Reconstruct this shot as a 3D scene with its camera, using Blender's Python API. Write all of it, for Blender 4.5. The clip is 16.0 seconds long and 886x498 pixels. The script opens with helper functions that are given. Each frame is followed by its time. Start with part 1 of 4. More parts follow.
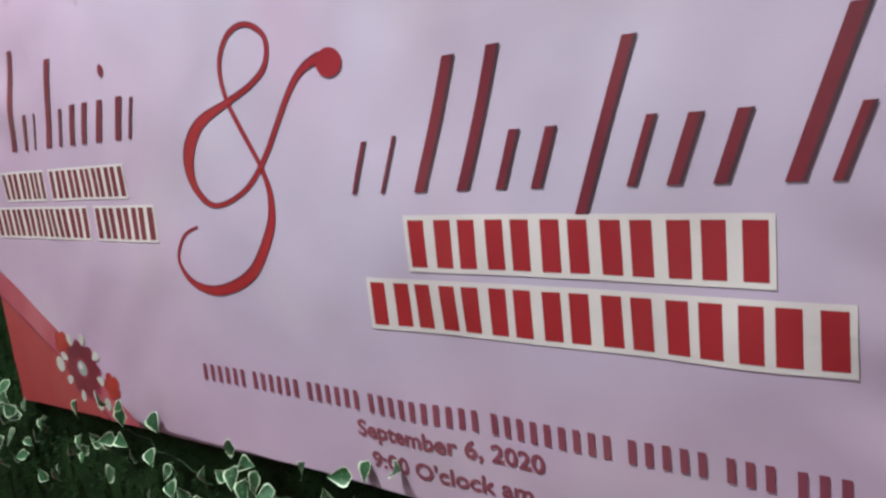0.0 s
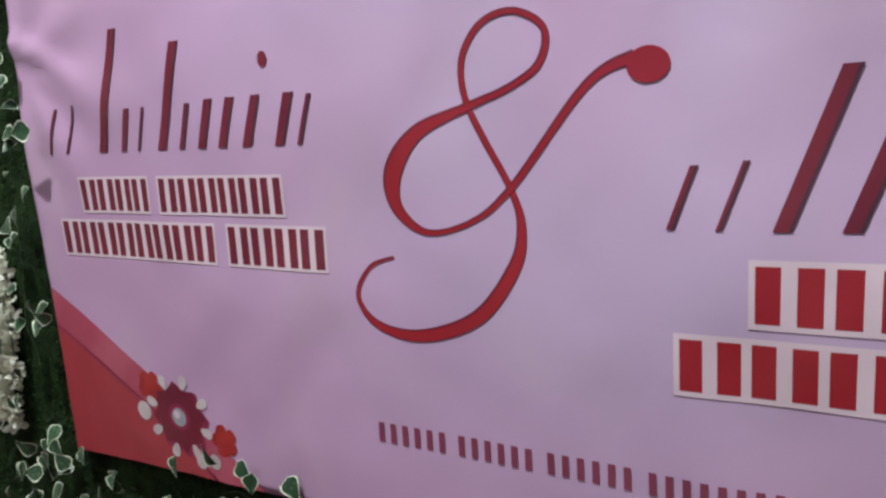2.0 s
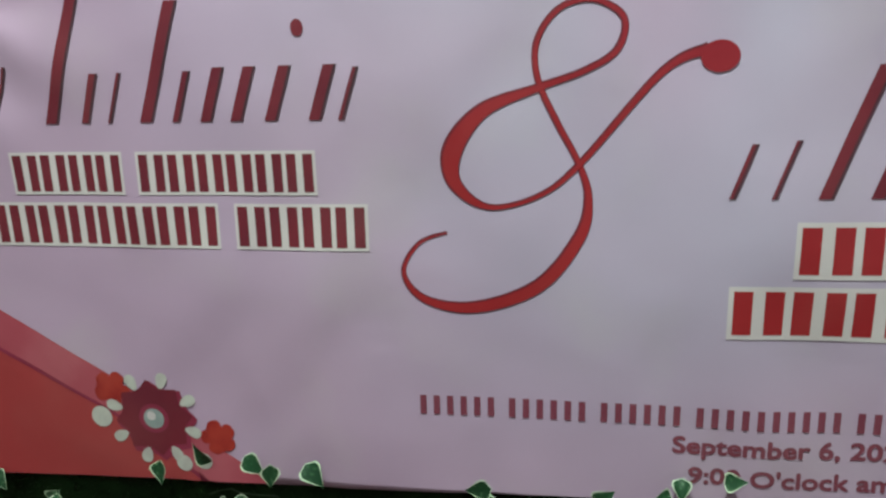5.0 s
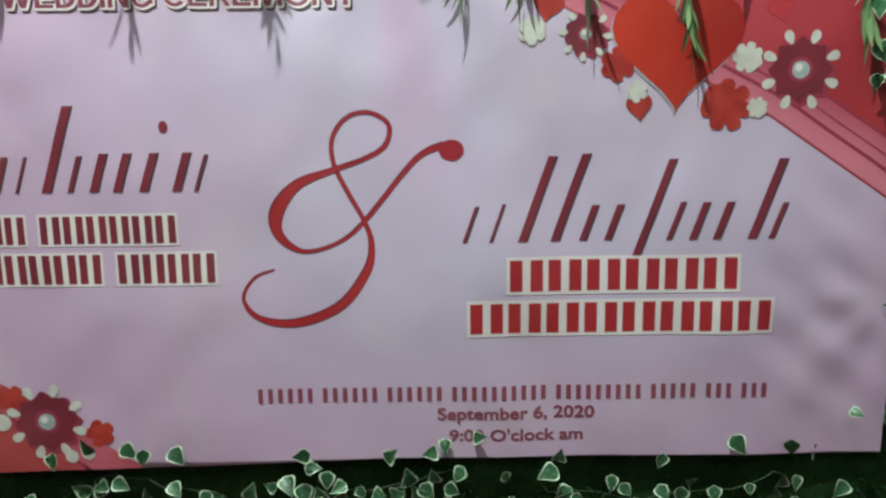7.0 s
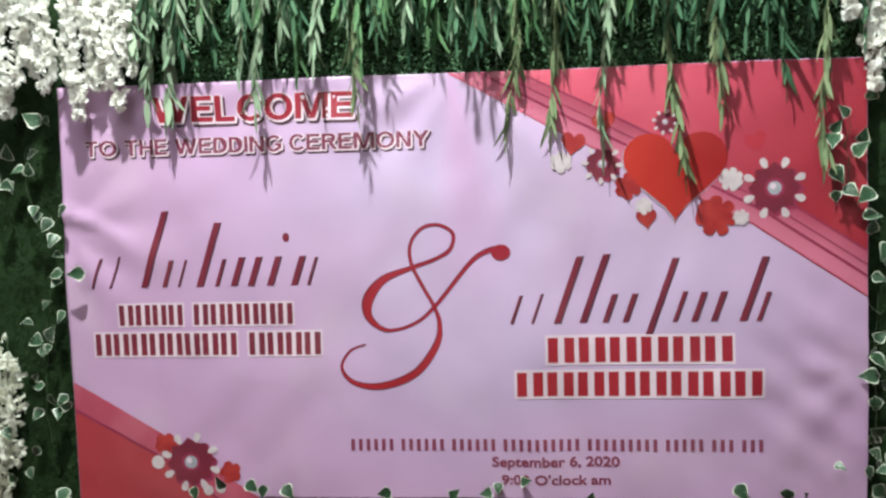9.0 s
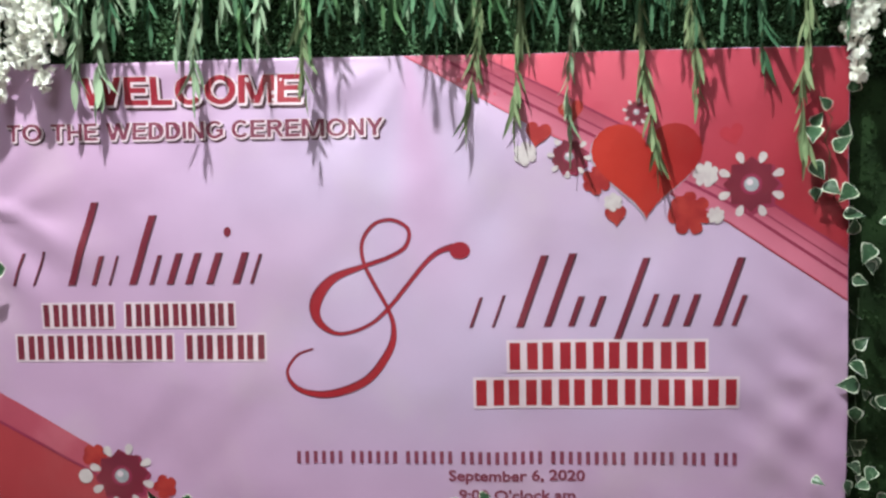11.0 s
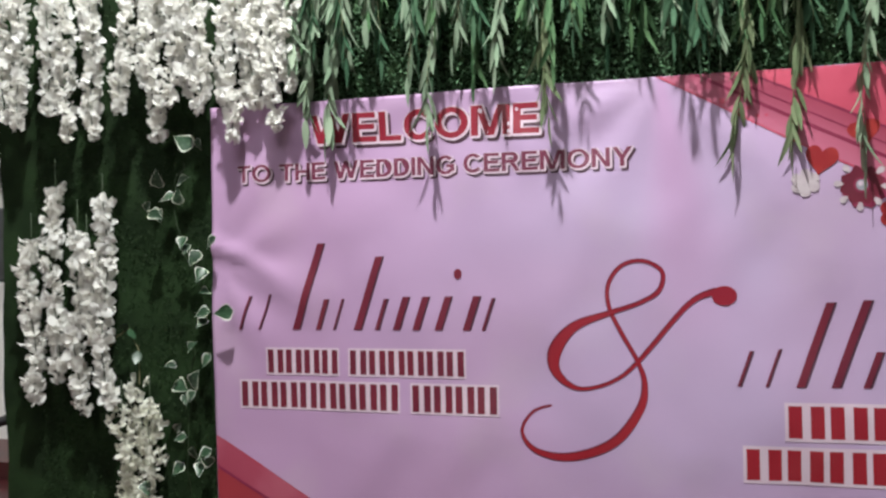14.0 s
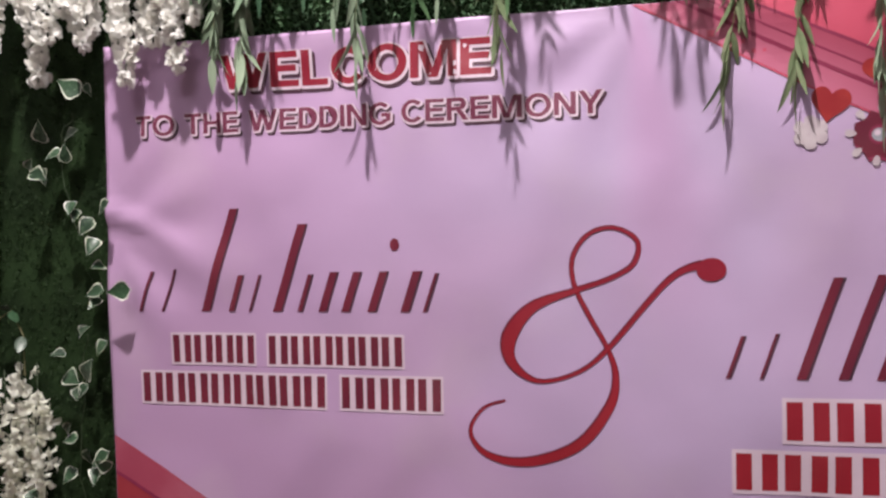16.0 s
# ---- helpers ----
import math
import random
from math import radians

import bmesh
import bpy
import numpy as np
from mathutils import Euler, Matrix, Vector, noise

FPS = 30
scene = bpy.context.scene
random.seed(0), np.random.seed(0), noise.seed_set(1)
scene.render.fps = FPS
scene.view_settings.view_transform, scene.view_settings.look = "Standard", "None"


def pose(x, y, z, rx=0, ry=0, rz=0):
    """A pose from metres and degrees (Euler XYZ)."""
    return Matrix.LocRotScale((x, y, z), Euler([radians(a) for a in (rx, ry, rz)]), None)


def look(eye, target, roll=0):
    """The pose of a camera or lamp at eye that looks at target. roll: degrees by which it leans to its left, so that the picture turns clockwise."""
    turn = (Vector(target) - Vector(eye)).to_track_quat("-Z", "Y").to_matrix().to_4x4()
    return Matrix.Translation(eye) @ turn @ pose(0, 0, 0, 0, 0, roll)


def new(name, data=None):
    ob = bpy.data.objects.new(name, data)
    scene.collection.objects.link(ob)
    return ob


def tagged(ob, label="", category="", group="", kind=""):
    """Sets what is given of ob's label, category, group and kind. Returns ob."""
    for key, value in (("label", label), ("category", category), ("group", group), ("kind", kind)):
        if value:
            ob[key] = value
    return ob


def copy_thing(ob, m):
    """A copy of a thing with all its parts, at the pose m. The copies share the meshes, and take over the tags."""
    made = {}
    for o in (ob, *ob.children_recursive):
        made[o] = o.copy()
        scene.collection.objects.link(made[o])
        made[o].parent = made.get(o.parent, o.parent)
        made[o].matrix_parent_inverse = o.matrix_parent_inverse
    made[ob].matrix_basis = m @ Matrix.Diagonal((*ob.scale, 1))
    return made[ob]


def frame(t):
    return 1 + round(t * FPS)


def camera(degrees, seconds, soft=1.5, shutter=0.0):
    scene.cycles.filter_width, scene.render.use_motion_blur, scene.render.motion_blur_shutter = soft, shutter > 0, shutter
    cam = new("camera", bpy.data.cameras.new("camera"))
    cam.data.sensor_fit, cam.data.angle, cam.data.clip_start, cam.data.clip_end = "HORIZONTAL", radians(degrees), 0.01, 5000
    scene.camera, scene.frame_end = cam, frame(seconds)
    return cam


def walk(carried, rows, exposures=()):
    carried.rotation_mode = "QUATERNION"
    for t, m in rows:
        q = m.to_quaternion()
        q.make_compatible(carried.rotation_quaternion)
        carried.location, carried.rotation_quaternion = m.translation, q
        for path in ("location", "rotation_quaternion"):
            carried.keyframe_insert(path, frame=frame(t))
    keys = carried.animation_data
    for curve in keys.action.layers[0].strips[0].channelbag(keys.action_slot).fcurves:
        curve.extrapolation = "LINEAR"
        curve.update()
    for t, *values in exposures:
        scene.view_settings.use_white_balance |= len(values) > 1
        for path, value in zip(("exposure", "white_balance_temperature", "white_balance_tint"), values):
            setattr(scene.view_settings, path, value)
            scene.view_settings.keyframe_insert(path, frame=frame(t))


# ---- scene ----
cam = camera(60.7, 16.0, 2.6)
PATH = [
    (0, (1.059, -0.926, 1.3), (-0.127, 0.644, 0.943), -6.1),
    (0.5, (0.956, -1.005, 1.304), (-0.196, 0.597, 0.983), -5.2),
    (1, (0.835, -1.005, 1.319), (-0.283, 0.622, 1.001), -3.0),
    (1.5, (0.637, -0.988, 1.35), (-0.433, 0.668, 1.011), -2.8),
    (2, (0.44, -1.013, 1.356), (-0.566, 0.677, 0.994), -3.6),
    (2.5, (0.236, -1.076, 1.377), (-0.633, 0.681, 0.98), -4.1),
    (3, (0.109, -1.094, 1.379), (-0.728, 0.675, 0.967), -3.2),
    (5.5, (-0.055, -1.308, 1.409), (-0.25, 0.625, 0.935), -1.7),
    (6, (0.011, -1.432, 1.427), (-0.09, 0.509, 0.955), -1.8),
    (6.5, (0.096, -1.632, 1.431), (0.049, 0.319, 0.992), -1.0),
    (7, (0.153, -1.768, 1.464), (0.141, 0.204, 1.131), -0.9),
    (7.5, (0.22, -1.947, 1.488), (0.018, 0.017, 1.172), -1.0),
    (8, (0.214, -2.083, 1.505), (-0.046, -0.121, 1.213), -1.5),
    (8.5, (0.216, -2.209, 1.528), (-0.025, -0.236, 1.303), -1.8),
    (9, (0.23, -2.289, 1.539), (0.022, -0.303, 1.429), -1.7),
    (9.5, (0.23, -2.291, 1.544), (0.051, -0.301, 1.439), -1.5),
    (12, (0.284, -2.008, 1.51), (0.15, -0.016, 1.394), -1.0),
    (12.5, (0.277, -2.003, 1.559), (0.125, -0.01, 1.484), -1.2),
    (13, (0.206, -1.994, 1.537), (0.054, 0.0, 1.52), -0.9),
    (13.5, (0.072, -1.976, 1.548), (-0.283, -0.007, 1.528), -1.2),
    (14, (-0.022, -1.948, 1.513), (-0.534, -0.015, 1.528), -1.3),
    (14.5, (-0.094, -1.955, 1.493), (-0.645, -0.033, 1.541), -1.2),
    (15, (-0.087, -1.907, 1.499), (-0.626, 0.019, 1.537), -0.9),
    (15.5, (-0.069, -1.786, 1.497), (-0.568, 0.15, 1.523), -1.1),
    (16, (-0.004, -1.605, 1.483), (-0.471, 0.339, 1.442), -1.3),
]
# film look: stops, kelvin and tint; lamp watts; inks of the ground
EXPOSURES = [(0, -0.13, 6500, -20), (0.5, -0.2, 6500, -6), (1, -0.33, 6500, -2), (1.5, -0.42, 6500, 5), (2.5, -0.52, 6500, 6), (3.2, -0.47, 6500, 2), (5.3, -0.47, 6500, -36), (7.3, -0.28, 6500, -31), (8, -0.13, 6500, -25), (8.5, -0.07, 6500, -7), (9, -0.02, 6500, -1), (12, -0.02, 6500, -4), (12.5, -0.08, 6500, -3), (13.5, -0.33, 6500, 3), (14.5, -0.53, 6600, 15), (16, -0.5, 6900, 20)]
KEY_WATTS, FILL_WATTS = 330, 97
LILAC_MID, LILAC_RIM, LILAC_PINK = (0.44, 0.347, 0.525), (0.425, 0.262, 0.435), (0.46, 0.285, 0.455)
LILAC_RAY = (0.45, 0.265, 0.45)
# end of look
walk(cam, [(t, look(eye, target, roll)) for t, eye, target, roll in PATH], EXPOSURES)

import functools

# ---- light ----
world = bpy.data.worlds.new("hall_dark")
scene.world = world
world.use_nodes = True
world.node_tree.nodes["Background"].inputs[0].default_value = (0.8, 0.85, 1.0, 1)
world.node_tree.nodes["Background"].inputs[1].default_value = 0.02


def lamp(name, kind, place, target, watts, size, colour):
    data = bpy.data.lights.new(name, kind)
    data.energy, data.color = watts, colour
    if kind == "AREA":
        data.shape, data.size = "DISK", size
    else:
        data.shadow_soft_size = size
    ob = new(name, data)
    ob.matrix_basis = look(place, target)
    return ob


# one hard ceiling spot close over the backdrop
lamp("ceiling_spot", "AREA", (-0.45, -1.35, 4.6), (0.0, 0.0, 1.4), KEY_WATTS, 0.14, (0.97, 1.0, 0.98))
# wide soft fill added high behind the viewer, for the hall's ambient light
lamp("hall_light", "AREA", (-0.4, -3.6, 4.5), (0.0, 0.0, 1.3), FILL_WATTS, 2.2, (0.96, 1.0, 1.0))
# unseen fill added to brighten the white wall past the backdrop
lamp("far_light", "AREA", (-4.0, 1.2, 4.5), (-4.2, 2.6, 1.2), 130, 1.0, (0.98, 1.0, 1.0))

# ---- materials ----


def shader(name, rough=0.5, metal=0.0, spec=0.5):
    m = bpy.data.materials.new(name)
    m.use_nodes = True
    tree = m.node_tree
    bsdf = tree.nodes["Principled BSDF"]
    bsdf.inputs["Roughness"].default_value = rough
    bsdf.inputs["Metallic"].default_value = metal
    bsdf.inputs["Specular IOR Level"].default_value = spec
    return m, tree, bsdf


def noise_node(tree, scale, detail=3.0, vector=None):
    n = tree.nodes.new("ShaderNodeTexNoise")
    n.inputs["Scale"].default_value = scale
    n.inputs["Detail"].default_value = detail
    if vector is None:
        g = tree.nodes.new("ShaderNodeNewGeometry")
        vector = g.outputs["Position"]
    tree.links.new(vector, n.inputs["Vector"])
    return n.outputs["Fac"]


def mix(tree, fac, a, b):
    n = tree.nodes.new("ShaderNodeMix")
    n.data_type = "RGBA"
    for socket, value in ((n.inputs[0], fac), (n.inputs[6], a), (n.inputs[7], b)):
        if isinstance(value, (tuple, float, int)):
            socket.default_value = (*value, 1) if isinstance(value, tuple) else value
        else:
            tree.links.new(value, socket)
    return n.outputs[2]


def ramp(tree, value, low, high):
    n = tree.nodes.new("ShaderNodeMapRange")
    n.interpolation_type = "SMOOTHSTEP"
    n.inputs[1].default_value, n.inputs[2].default_value = low, high
    tree.links.new(value, n.inputs[0])
    return n.outputs[0]


def bump(tree, bsdf, height, strength, distance):
    n = tree.nodes.new("ShaderNodeBump")
    n.inputs["Strength"].default_value, n.inputs["Distance"].default_value = strength, distance
    tree.links.new(height, n.inputs["Height"])
    tree.links.new(n.outputs[0], bsdf.inputs["Normal"])


def two_tone(name, a, b, rough=0.5, scale=8.0, grain=120.0, relief=0.2, depth=0.001, spec=0.5, spread=(0.35, 0.65)):
    """A surface of two tones that flow into one another, with fine grain."""
    m, tree, bsdf = shader(name, rough, 0.0, spec)
    big = ramp(tree, noise_node(tree, scale), *spread)
    fine = noise_node(tree, grain, 2.0)
    colour = mix(tree, big, a, b)
    colour = mix(tree, ramp(tree, fine, 0.3, 0.75), colour, mix(tree, 0.8, tuple(0.8 * c for c in a), colour))
    tree.links.new(colour, bsdf.inputs["Base Color"])
    if relief:
        bump(tree, bsdf, fine, relief, depth)
    return m


def leafy(name, a, b, rough=0.45, through_light=0.1, scale=60.0):
    """Artificial leaves: each piece takes its own tone between a and b."""
    m, tree, bsdf = shader(name, rough, 0.0, 0.4)
    info = tree.nodes.new("ShaderNodeObjectInfo")
    base = mix(tree, info.outputs["Random"], a, b)
    spots = ramp(tree, noise_node(tree, scale), 0.35, 0.7)
    colour = mix(tree, spots, base, mix(tree, 0.55, base, tuple(0.5 * c for c in a)))
    tree.links.new(colour, bsdf.inputs["Base Color"])
    bsdf.inputs["Transmission Weight"].default_value = 0.0
    bsdf.inputs["Subsurface Weight"].default_value = through_light
    bsdf.inputs["Subsurface Radius"].default_value = (0.004, 0.006, 0.002)
    bsdf.inputs["Subsurface Scale"].default_value = 0.3
    return m


def mottled(name, a, b, pale):
    """Green leaves with pale, cloudy flecks along their veins."""
    m, tree, bsdf = shader(name, 0.38, 0.0, 0.45)
    info = tree.nodes.new("ShaderNodeObjectInfo")
    base = mix(tree, info.outputs["Random"], a, b)
    flecks = ramp(tree, noise_node(tree, 130.0, 4.0), 0.52, 0.72)
    tree.links.new(mix(tree, flecks, base, mix(tree, 0.6, base, pale)), bsdf.inputs["Base Color"])
    bump(tree, bsdf, noise_node(tree, 220.0, 2.0), 0.3, 0.001)
    return m


def silk(name, a, b, glow):
    """Thin silk petals that let some light through; each blossom a slightly different white."""
    m, tree, bsdf = shader(name, 0.75, 0.0, 0.2)
    info = tree.nodes.new("ShaderNodeObjectInfo")
    base = mix(tree, info.outputs["Random"], a, b)
    colour = mix(tree, ramp(tree, noise_node(tree, 70.0), 0.4, 0.7), base, mix(tree, 0.25, base, b))
    thin = tree.nodes.new("ShaderNodeBsdfTranslucent")
    both = tree.nodes.new("ShaderNodeMixShader")
    both.inputs[0].default_value = glow
    tree.links.new(colour, bsdf.inputs["Base Color"])
    tree.links.new(colour, thin.inputs["Color"])
    tree.links.new(bsdf.outputs[0], both.inputs[1])
    tree.links.new(thin.outputs[0], both.inputs[2])
    tree.links.new(both.outputs[0], tree.nodes["Material Output"].inputs["Surface"])
    return m


def vinyl(name, build, rough=0.42, soil=0.03):
    """Printed tarpaulin: its print colour from build(tree, x, z), a woven relief and faint dust."""
    m, tree, bsdf = shader(name, rough, 0.0, 0.35)
    g = tree.nodes.new("ShaderNodeNewGeometry")
    s = tree.nodes.new("ShaderNodeSeparateXYZ")
    tree.links.new(g.outputs["Position"], s.inputs[0])
    colour = build(tree, s.outputs[0], s.outputs[2])
    dust = ramp(tree, noise_node(tree, 3.6, 6.0), 0.48, 0.72)
    colour = mix(tree, dust, colour, mix(tree, soil, colour, (0.5, 0.45, 0.42)))
    tree.links.new(colour, bsdf.inputs["Base Color"])
    weave = noise_node(tree, 900.0, 1.0)
    soft = noise_node(tree, 14.0, 4.0)
    add = tree.nodes.new("ShaderNodeMath")
    add.operation = "MULTIPLY_ADD"
    tree.links.new(soft, add.inputs[0])
    add.inputs[1].default_value = 6.0
    tree.links.new(weave, add.inputs[2])
    bump(tree, bsdf, add.outputs[0], 0.35, 0.0006)
    return m


def math_node(tree, op, a, b):
    n = tree.nodes.new("ShaderNodeMath")
    n.operation = op
    for socket, value in zip(n.inputs, (a, b)):
        if isinstance(value, (float, int)):
            socket.default_value = value
        else:
            tree.links.new(value, socket)
    return n.outputs[0]


def lilac_print(tree, x, z):
    # pale lilac ground, whiter towards the upper middle, pinker towards the rims, with soft printed rays
    # centre moved right, so light falloff at the left is in the colour too
    dx = math_node(tree, "MULTIPLY", math_node(tree, "ADD", x, -0.28), 0.75)
    dz = math_node(tree, "ADD", z, -1.42)
    r = math_node(tree, "SQRT", math_node(tree, "ADD", math_node(tree, "MULTIPLY", dx, dx), math_node(tree, "MULTIPLY", dz, dz)), 0)
    c = mix(tree, ramp(tree, r, 0.1, 1.0), LILAC_MID, LILAC_RIM)
    bands = noise_node(tree, 1.6, 2.0)
    c = mix(tree, ramp(tree, bands, 0.38, 0.66), c, mix(tree, 0.45, c, LILAC_PINK))
    # a printed pink ray that widens below the tip of the ribbon
    tx, tz = math_node(tree, "ADD", x, -0.02), math_node(tree, "SUBTRACT", 1.98, z)
    turn = math_node(tree, "ABSOLUTE", math_node(tree, "ADD", math_node(tree, "ARCTAN2", tx, tz), -0.13), 0)
    reach = math_node(tree, "SQRT", math_node(tree, "ADD", math_node(tree, "MULTIPLY", tx, tx), math_node(tree, "MULTIPLY", tz, tz)), 0)
    near = math_node(tree, "SUBTRACT", 1.0, ramp(tree, reach, 0.2, 1.0))
    ray = math_node(tree, "SUBTRACT", 1.0, ramp(tree, turn, 0.02, 0.34))
    c = mix(tree, math_node(tree, "MULTIPLY", math_node(tree, "MULTIPLY", ray, near), 0.7), c, LILAC_RAY)
    return c


def flat_print(a, b, scale=6.0):
    return lambda tree, x, z: mix(tree, ramp(tree, noise_node(tree, scale), 0.35, 0.65), a, b)


def slope_print(a, b, ax, az, low, high):
    """A printed gradient from a to b along the direction (ax, az)."""
    def build(tree, x, z):
        v = math_node(tree, "ADD", math_node(tree, "MULTIPLY", x, ax), math_node(tree, "MULTIPLY", z, az))
        return mix(tree, ramp(tree, v, low, high), a, b)
    return build


M_CLOTH = vinyl("tarpaulin_lilac", lilac_print, soil=0.14)
M_WHITE = vinyl("print_white", flat_print((0.60, 0.478, 0.56), (0.56, 0.438, 0.525)))
M_RED = vinyl("print_red", slope_print((0.280, 0.015, 0.025), (0.235, 0.013, 0.030), 0.3, 1.0, 1.0, 1.6))
M_MAROON = vinyl("print_maroon", flat_print((0.158, 0.018, 0.036), (0.122, 0.014, 0.032)))
M_DARK = vinyl("print_dark", flat_print((0.072, 0.025, 0.043), (0.050, 0.022, 0.036)))
M_PLUM = vinyl("print_plum", flat_print((0.166, 0.032, 0.065), (0.144, 0.029, 0.061)))
M_RIBBON = vinyl("print_ribbon_red", slope_print((0.47, 0.066, 0.115), (0.265, 0.018, 0.032), 1.0, -0.9, -1.3, -0.15))
M_RIBBON_LOW = vinyl("print_ribbon_low", slope_print((0.306, 0.034, 0.046), (0.337, 0.046, 0.061), 1.0, 0.4, -1.0, -0.4))
M_BAND = vinyl("print_band_rose", slope_print((0.46, 0.125, 0.205), (0.31, 0.045, 0.085), 1.0, 1.9, 3.65, 3.95))
M_BAND_LOW = vinyl("print_band_rose_low", flat_print((0.335, 0.055, 0.095), (0.390, 0.082, 0.130)))
M_CREASE = vinyl("print_crease", flat_print((0.235, 0.026, 0.070), (0.205, 0.022, 0.058)))
M_HEART = vinyl("print_heart", slope_print((0.36, 0.022, 0.016), (0.26, 0.010, 0.013), 1.0, 0.15, 0.82, 1.06))
M_ORANGE = vinyl("print_orange_red", flat_print((0.33, 0.030, 0.028), (0.25, 0.016, 0.020), 20.0))
M_FAINT = vinyl("print_faint_red", flat_print((0.360, 0.029, 0.050), (0.331, 0.025, 0.043), 20.0))
M_BLOOM = vinyl("print_blossom_white", flat_print((0.50, 0.43, 0.46), (0.44, 0.36, 0.40), 40.0))
M_PEARL = vinyl("print_pearl", flat_print((0.302, 0.302, 0.346), (0.259, 0.259, 0.302), 60.0))
M_SOFT = vinyl("print_soft_grey", flat_print((0.331, 0.259, 0.331), (0.302, 0.238, 0.310)))
M_ADDRESS = vinyl("print_address", flat_print((0.194, 0.043, 0.079), (0.173, 0.036, 0.072)))
M_TURF = two_tone("artificial_turf", (0.008, 0.018, 0.006), (0.015, 0.033, 0.011), 0.8, 9.0, 160.0, 0.4, 0.003, 0.15)
M_WILLOW = [silk("willow_leaf_dark", (0.030, 0.085, 0.045), (0.07, 0.145, 0.080), 0.25), silk("willow_leaf_green", (0.055, 0.140, 0.060), (0.11, 0.205, 0.095), 0.25), silk("willow_leaf_pale", (0.17, 0.25, 0.165), (0.29, 0.36, 0.26), 0.25), silk("willow_leaf_olive", (0.12, 0.17, 0.085), (0.22, 0.26, 0.15), 0.25)]
M_STEM = two_tone("plastic_stem", (0.12, 0.13, 0.05), (0.20, 0.17, 0.09), 0.6, 40.0, 300.0, 0.1)
M_VINE = two_tone("vine_stem", (0.015, 0.032, 0.011), (0.026, 0.045, 0.017), 0.6, 40.0, 300.0, 0.1)
M_IVY = mottled("ivy_green", (0.008, 0.026, 0.012), (0.024, 0.062, 0.030), (0.12, 0.19, 0.11))
M_CREAM = leafy("ivy_cream_rim", (0.62, 0.66, 0.54), (0.78, 0.79, 0.70), 0.45, 0.1, 80.0)
M_PETAL = silk("silk_petal_white", (0.91, 0.905, 0.89), (0.88, 0.865, 0.82), 0.5)
M_PETAL_CREAM = silk("silk_petal_cream", (0.90, 0.90, 0.84), (0.85, 0.85, 0.75), 0.5)
M_WALL = two_tone("painted_wall", (0.76, 0.75, 0.73), (0.70, 0.69, 0.67), 0.8, 1.5, 90.0, 0.15, 0.002)
M_FLOOR = two_tone("red_brown_floor", (0.075, 0.014, 0.015), (0.05, 0.011, 0.013), 0.35, 3.0, 60.0, 0.1)
M_BLACK = two_tone("black_paint", (0.015, 0.015, 0.017), (0.03, 0.03, 0.032), 0.45, 10.0, 120.0, 0.1)
M_GRILLE = two_tone("black_mesh", (0.02, 0.02, 0.022), (0.035, 0.035, 0.038), 0.6, 12.0, 260.0, 0.4)
M_BOARD = two_tone("dark_plywood", (0.05, 0.04, 0.03), (0.08, 0.065, 0.045), 0.8, 4.0, 90.0, 0.3)

# ---- helpers for things ----


def thing(name, label, category, group="", place=(0, 0, 0), kind=""):
    ob = new(name)
    ob.location = place
    return tagged(ob, label, category, group, kind)


def mesh_of(name, bm, materials, smooth=False):
    me = bpy.data.meshes.new(name)
    bm.to_mesh(me)
    bm.free()
    for m in materials if isinstance(materials, (list, tuple)) else [materials]:
        me.materials.append(m)
    if smooth:
        for p in me.polygons:
            p.use_smooth = True
    return me


def part(name, bm, material, parent, label="", smooth=False):
    """Links a bmesh, in world places, as one mesh under a thing that stands unturned at its place."""
    ob = new(name, mesh_of(name, bm, material, smooth))
    ob.parent = parent
    if parent.parent is None:
        ob.matrix_parent_inverse = Matrix.Translation(-Vector(parent.location))
    return tagged(ob, label)


def piece(name, mesh, parent, m):
    """A part on a shared mesh, at a pose in its thing's own space."""
    ob = new(name, mesh)
    ob.parent = parent
    ob.matrix_basis = m
    return ob


def box(bm, lo, hi, bevel=0.0):
    c = [(a + b) / 2 for a, b in zip(lo, hi)]
    s = [b - a for a, b in zip(lo, hi)]
    r = bmesh.ops.create_cube(bm, size=1, matrix=Matrix.LocRotScale(c, None, s))
    if bevel:
        edges = list({e for v in r["verts"] for e in v.link_edges})
        bmesh.ops.bevel(bm, geom=edges, offset=bevel, segments=2, affect="EDGES", profile=0.5)


def structure(name, lo, hi, material):
    bm = bmesh.new()
    box(bm, lo, hi)
    return tagged(new(name, mesh_of(name, bm, material)), kind="structure")


def tube(bm, points, radius, sides=6):
    """A round rod through points; radius a number or one for each point."""
    pts = [Vector(p) for p in points]
    rings = []
    for i, p in enumerate(pts):
        d = (pts[min(i + 1, len(pts) - 1)] - pts[max(i - 1, 0)]).normalized()
        a = d.cross(Vector((0.31, 0.9, 0.2))).normalized()
        b = d.cross(a)
        r = radius[i] if isinstance(radius, (list, tuple)) else radius
        rings.append([bm.verts.new(p + r * (math.cos(k * math.tau / sides) * a + math.sin(k * math.tau / sides) * b)) for k in range(sides)])
    for q, w in zip(rings, rings[1:]):
        for k in range(sides):
            bm.faces.new((q[k], q[(k + 1) % sides], w[(k + 1) % sides], w[k]))
    bm.faces.new(rings[0][::-1])
    bm.faces.new(rings[-1])


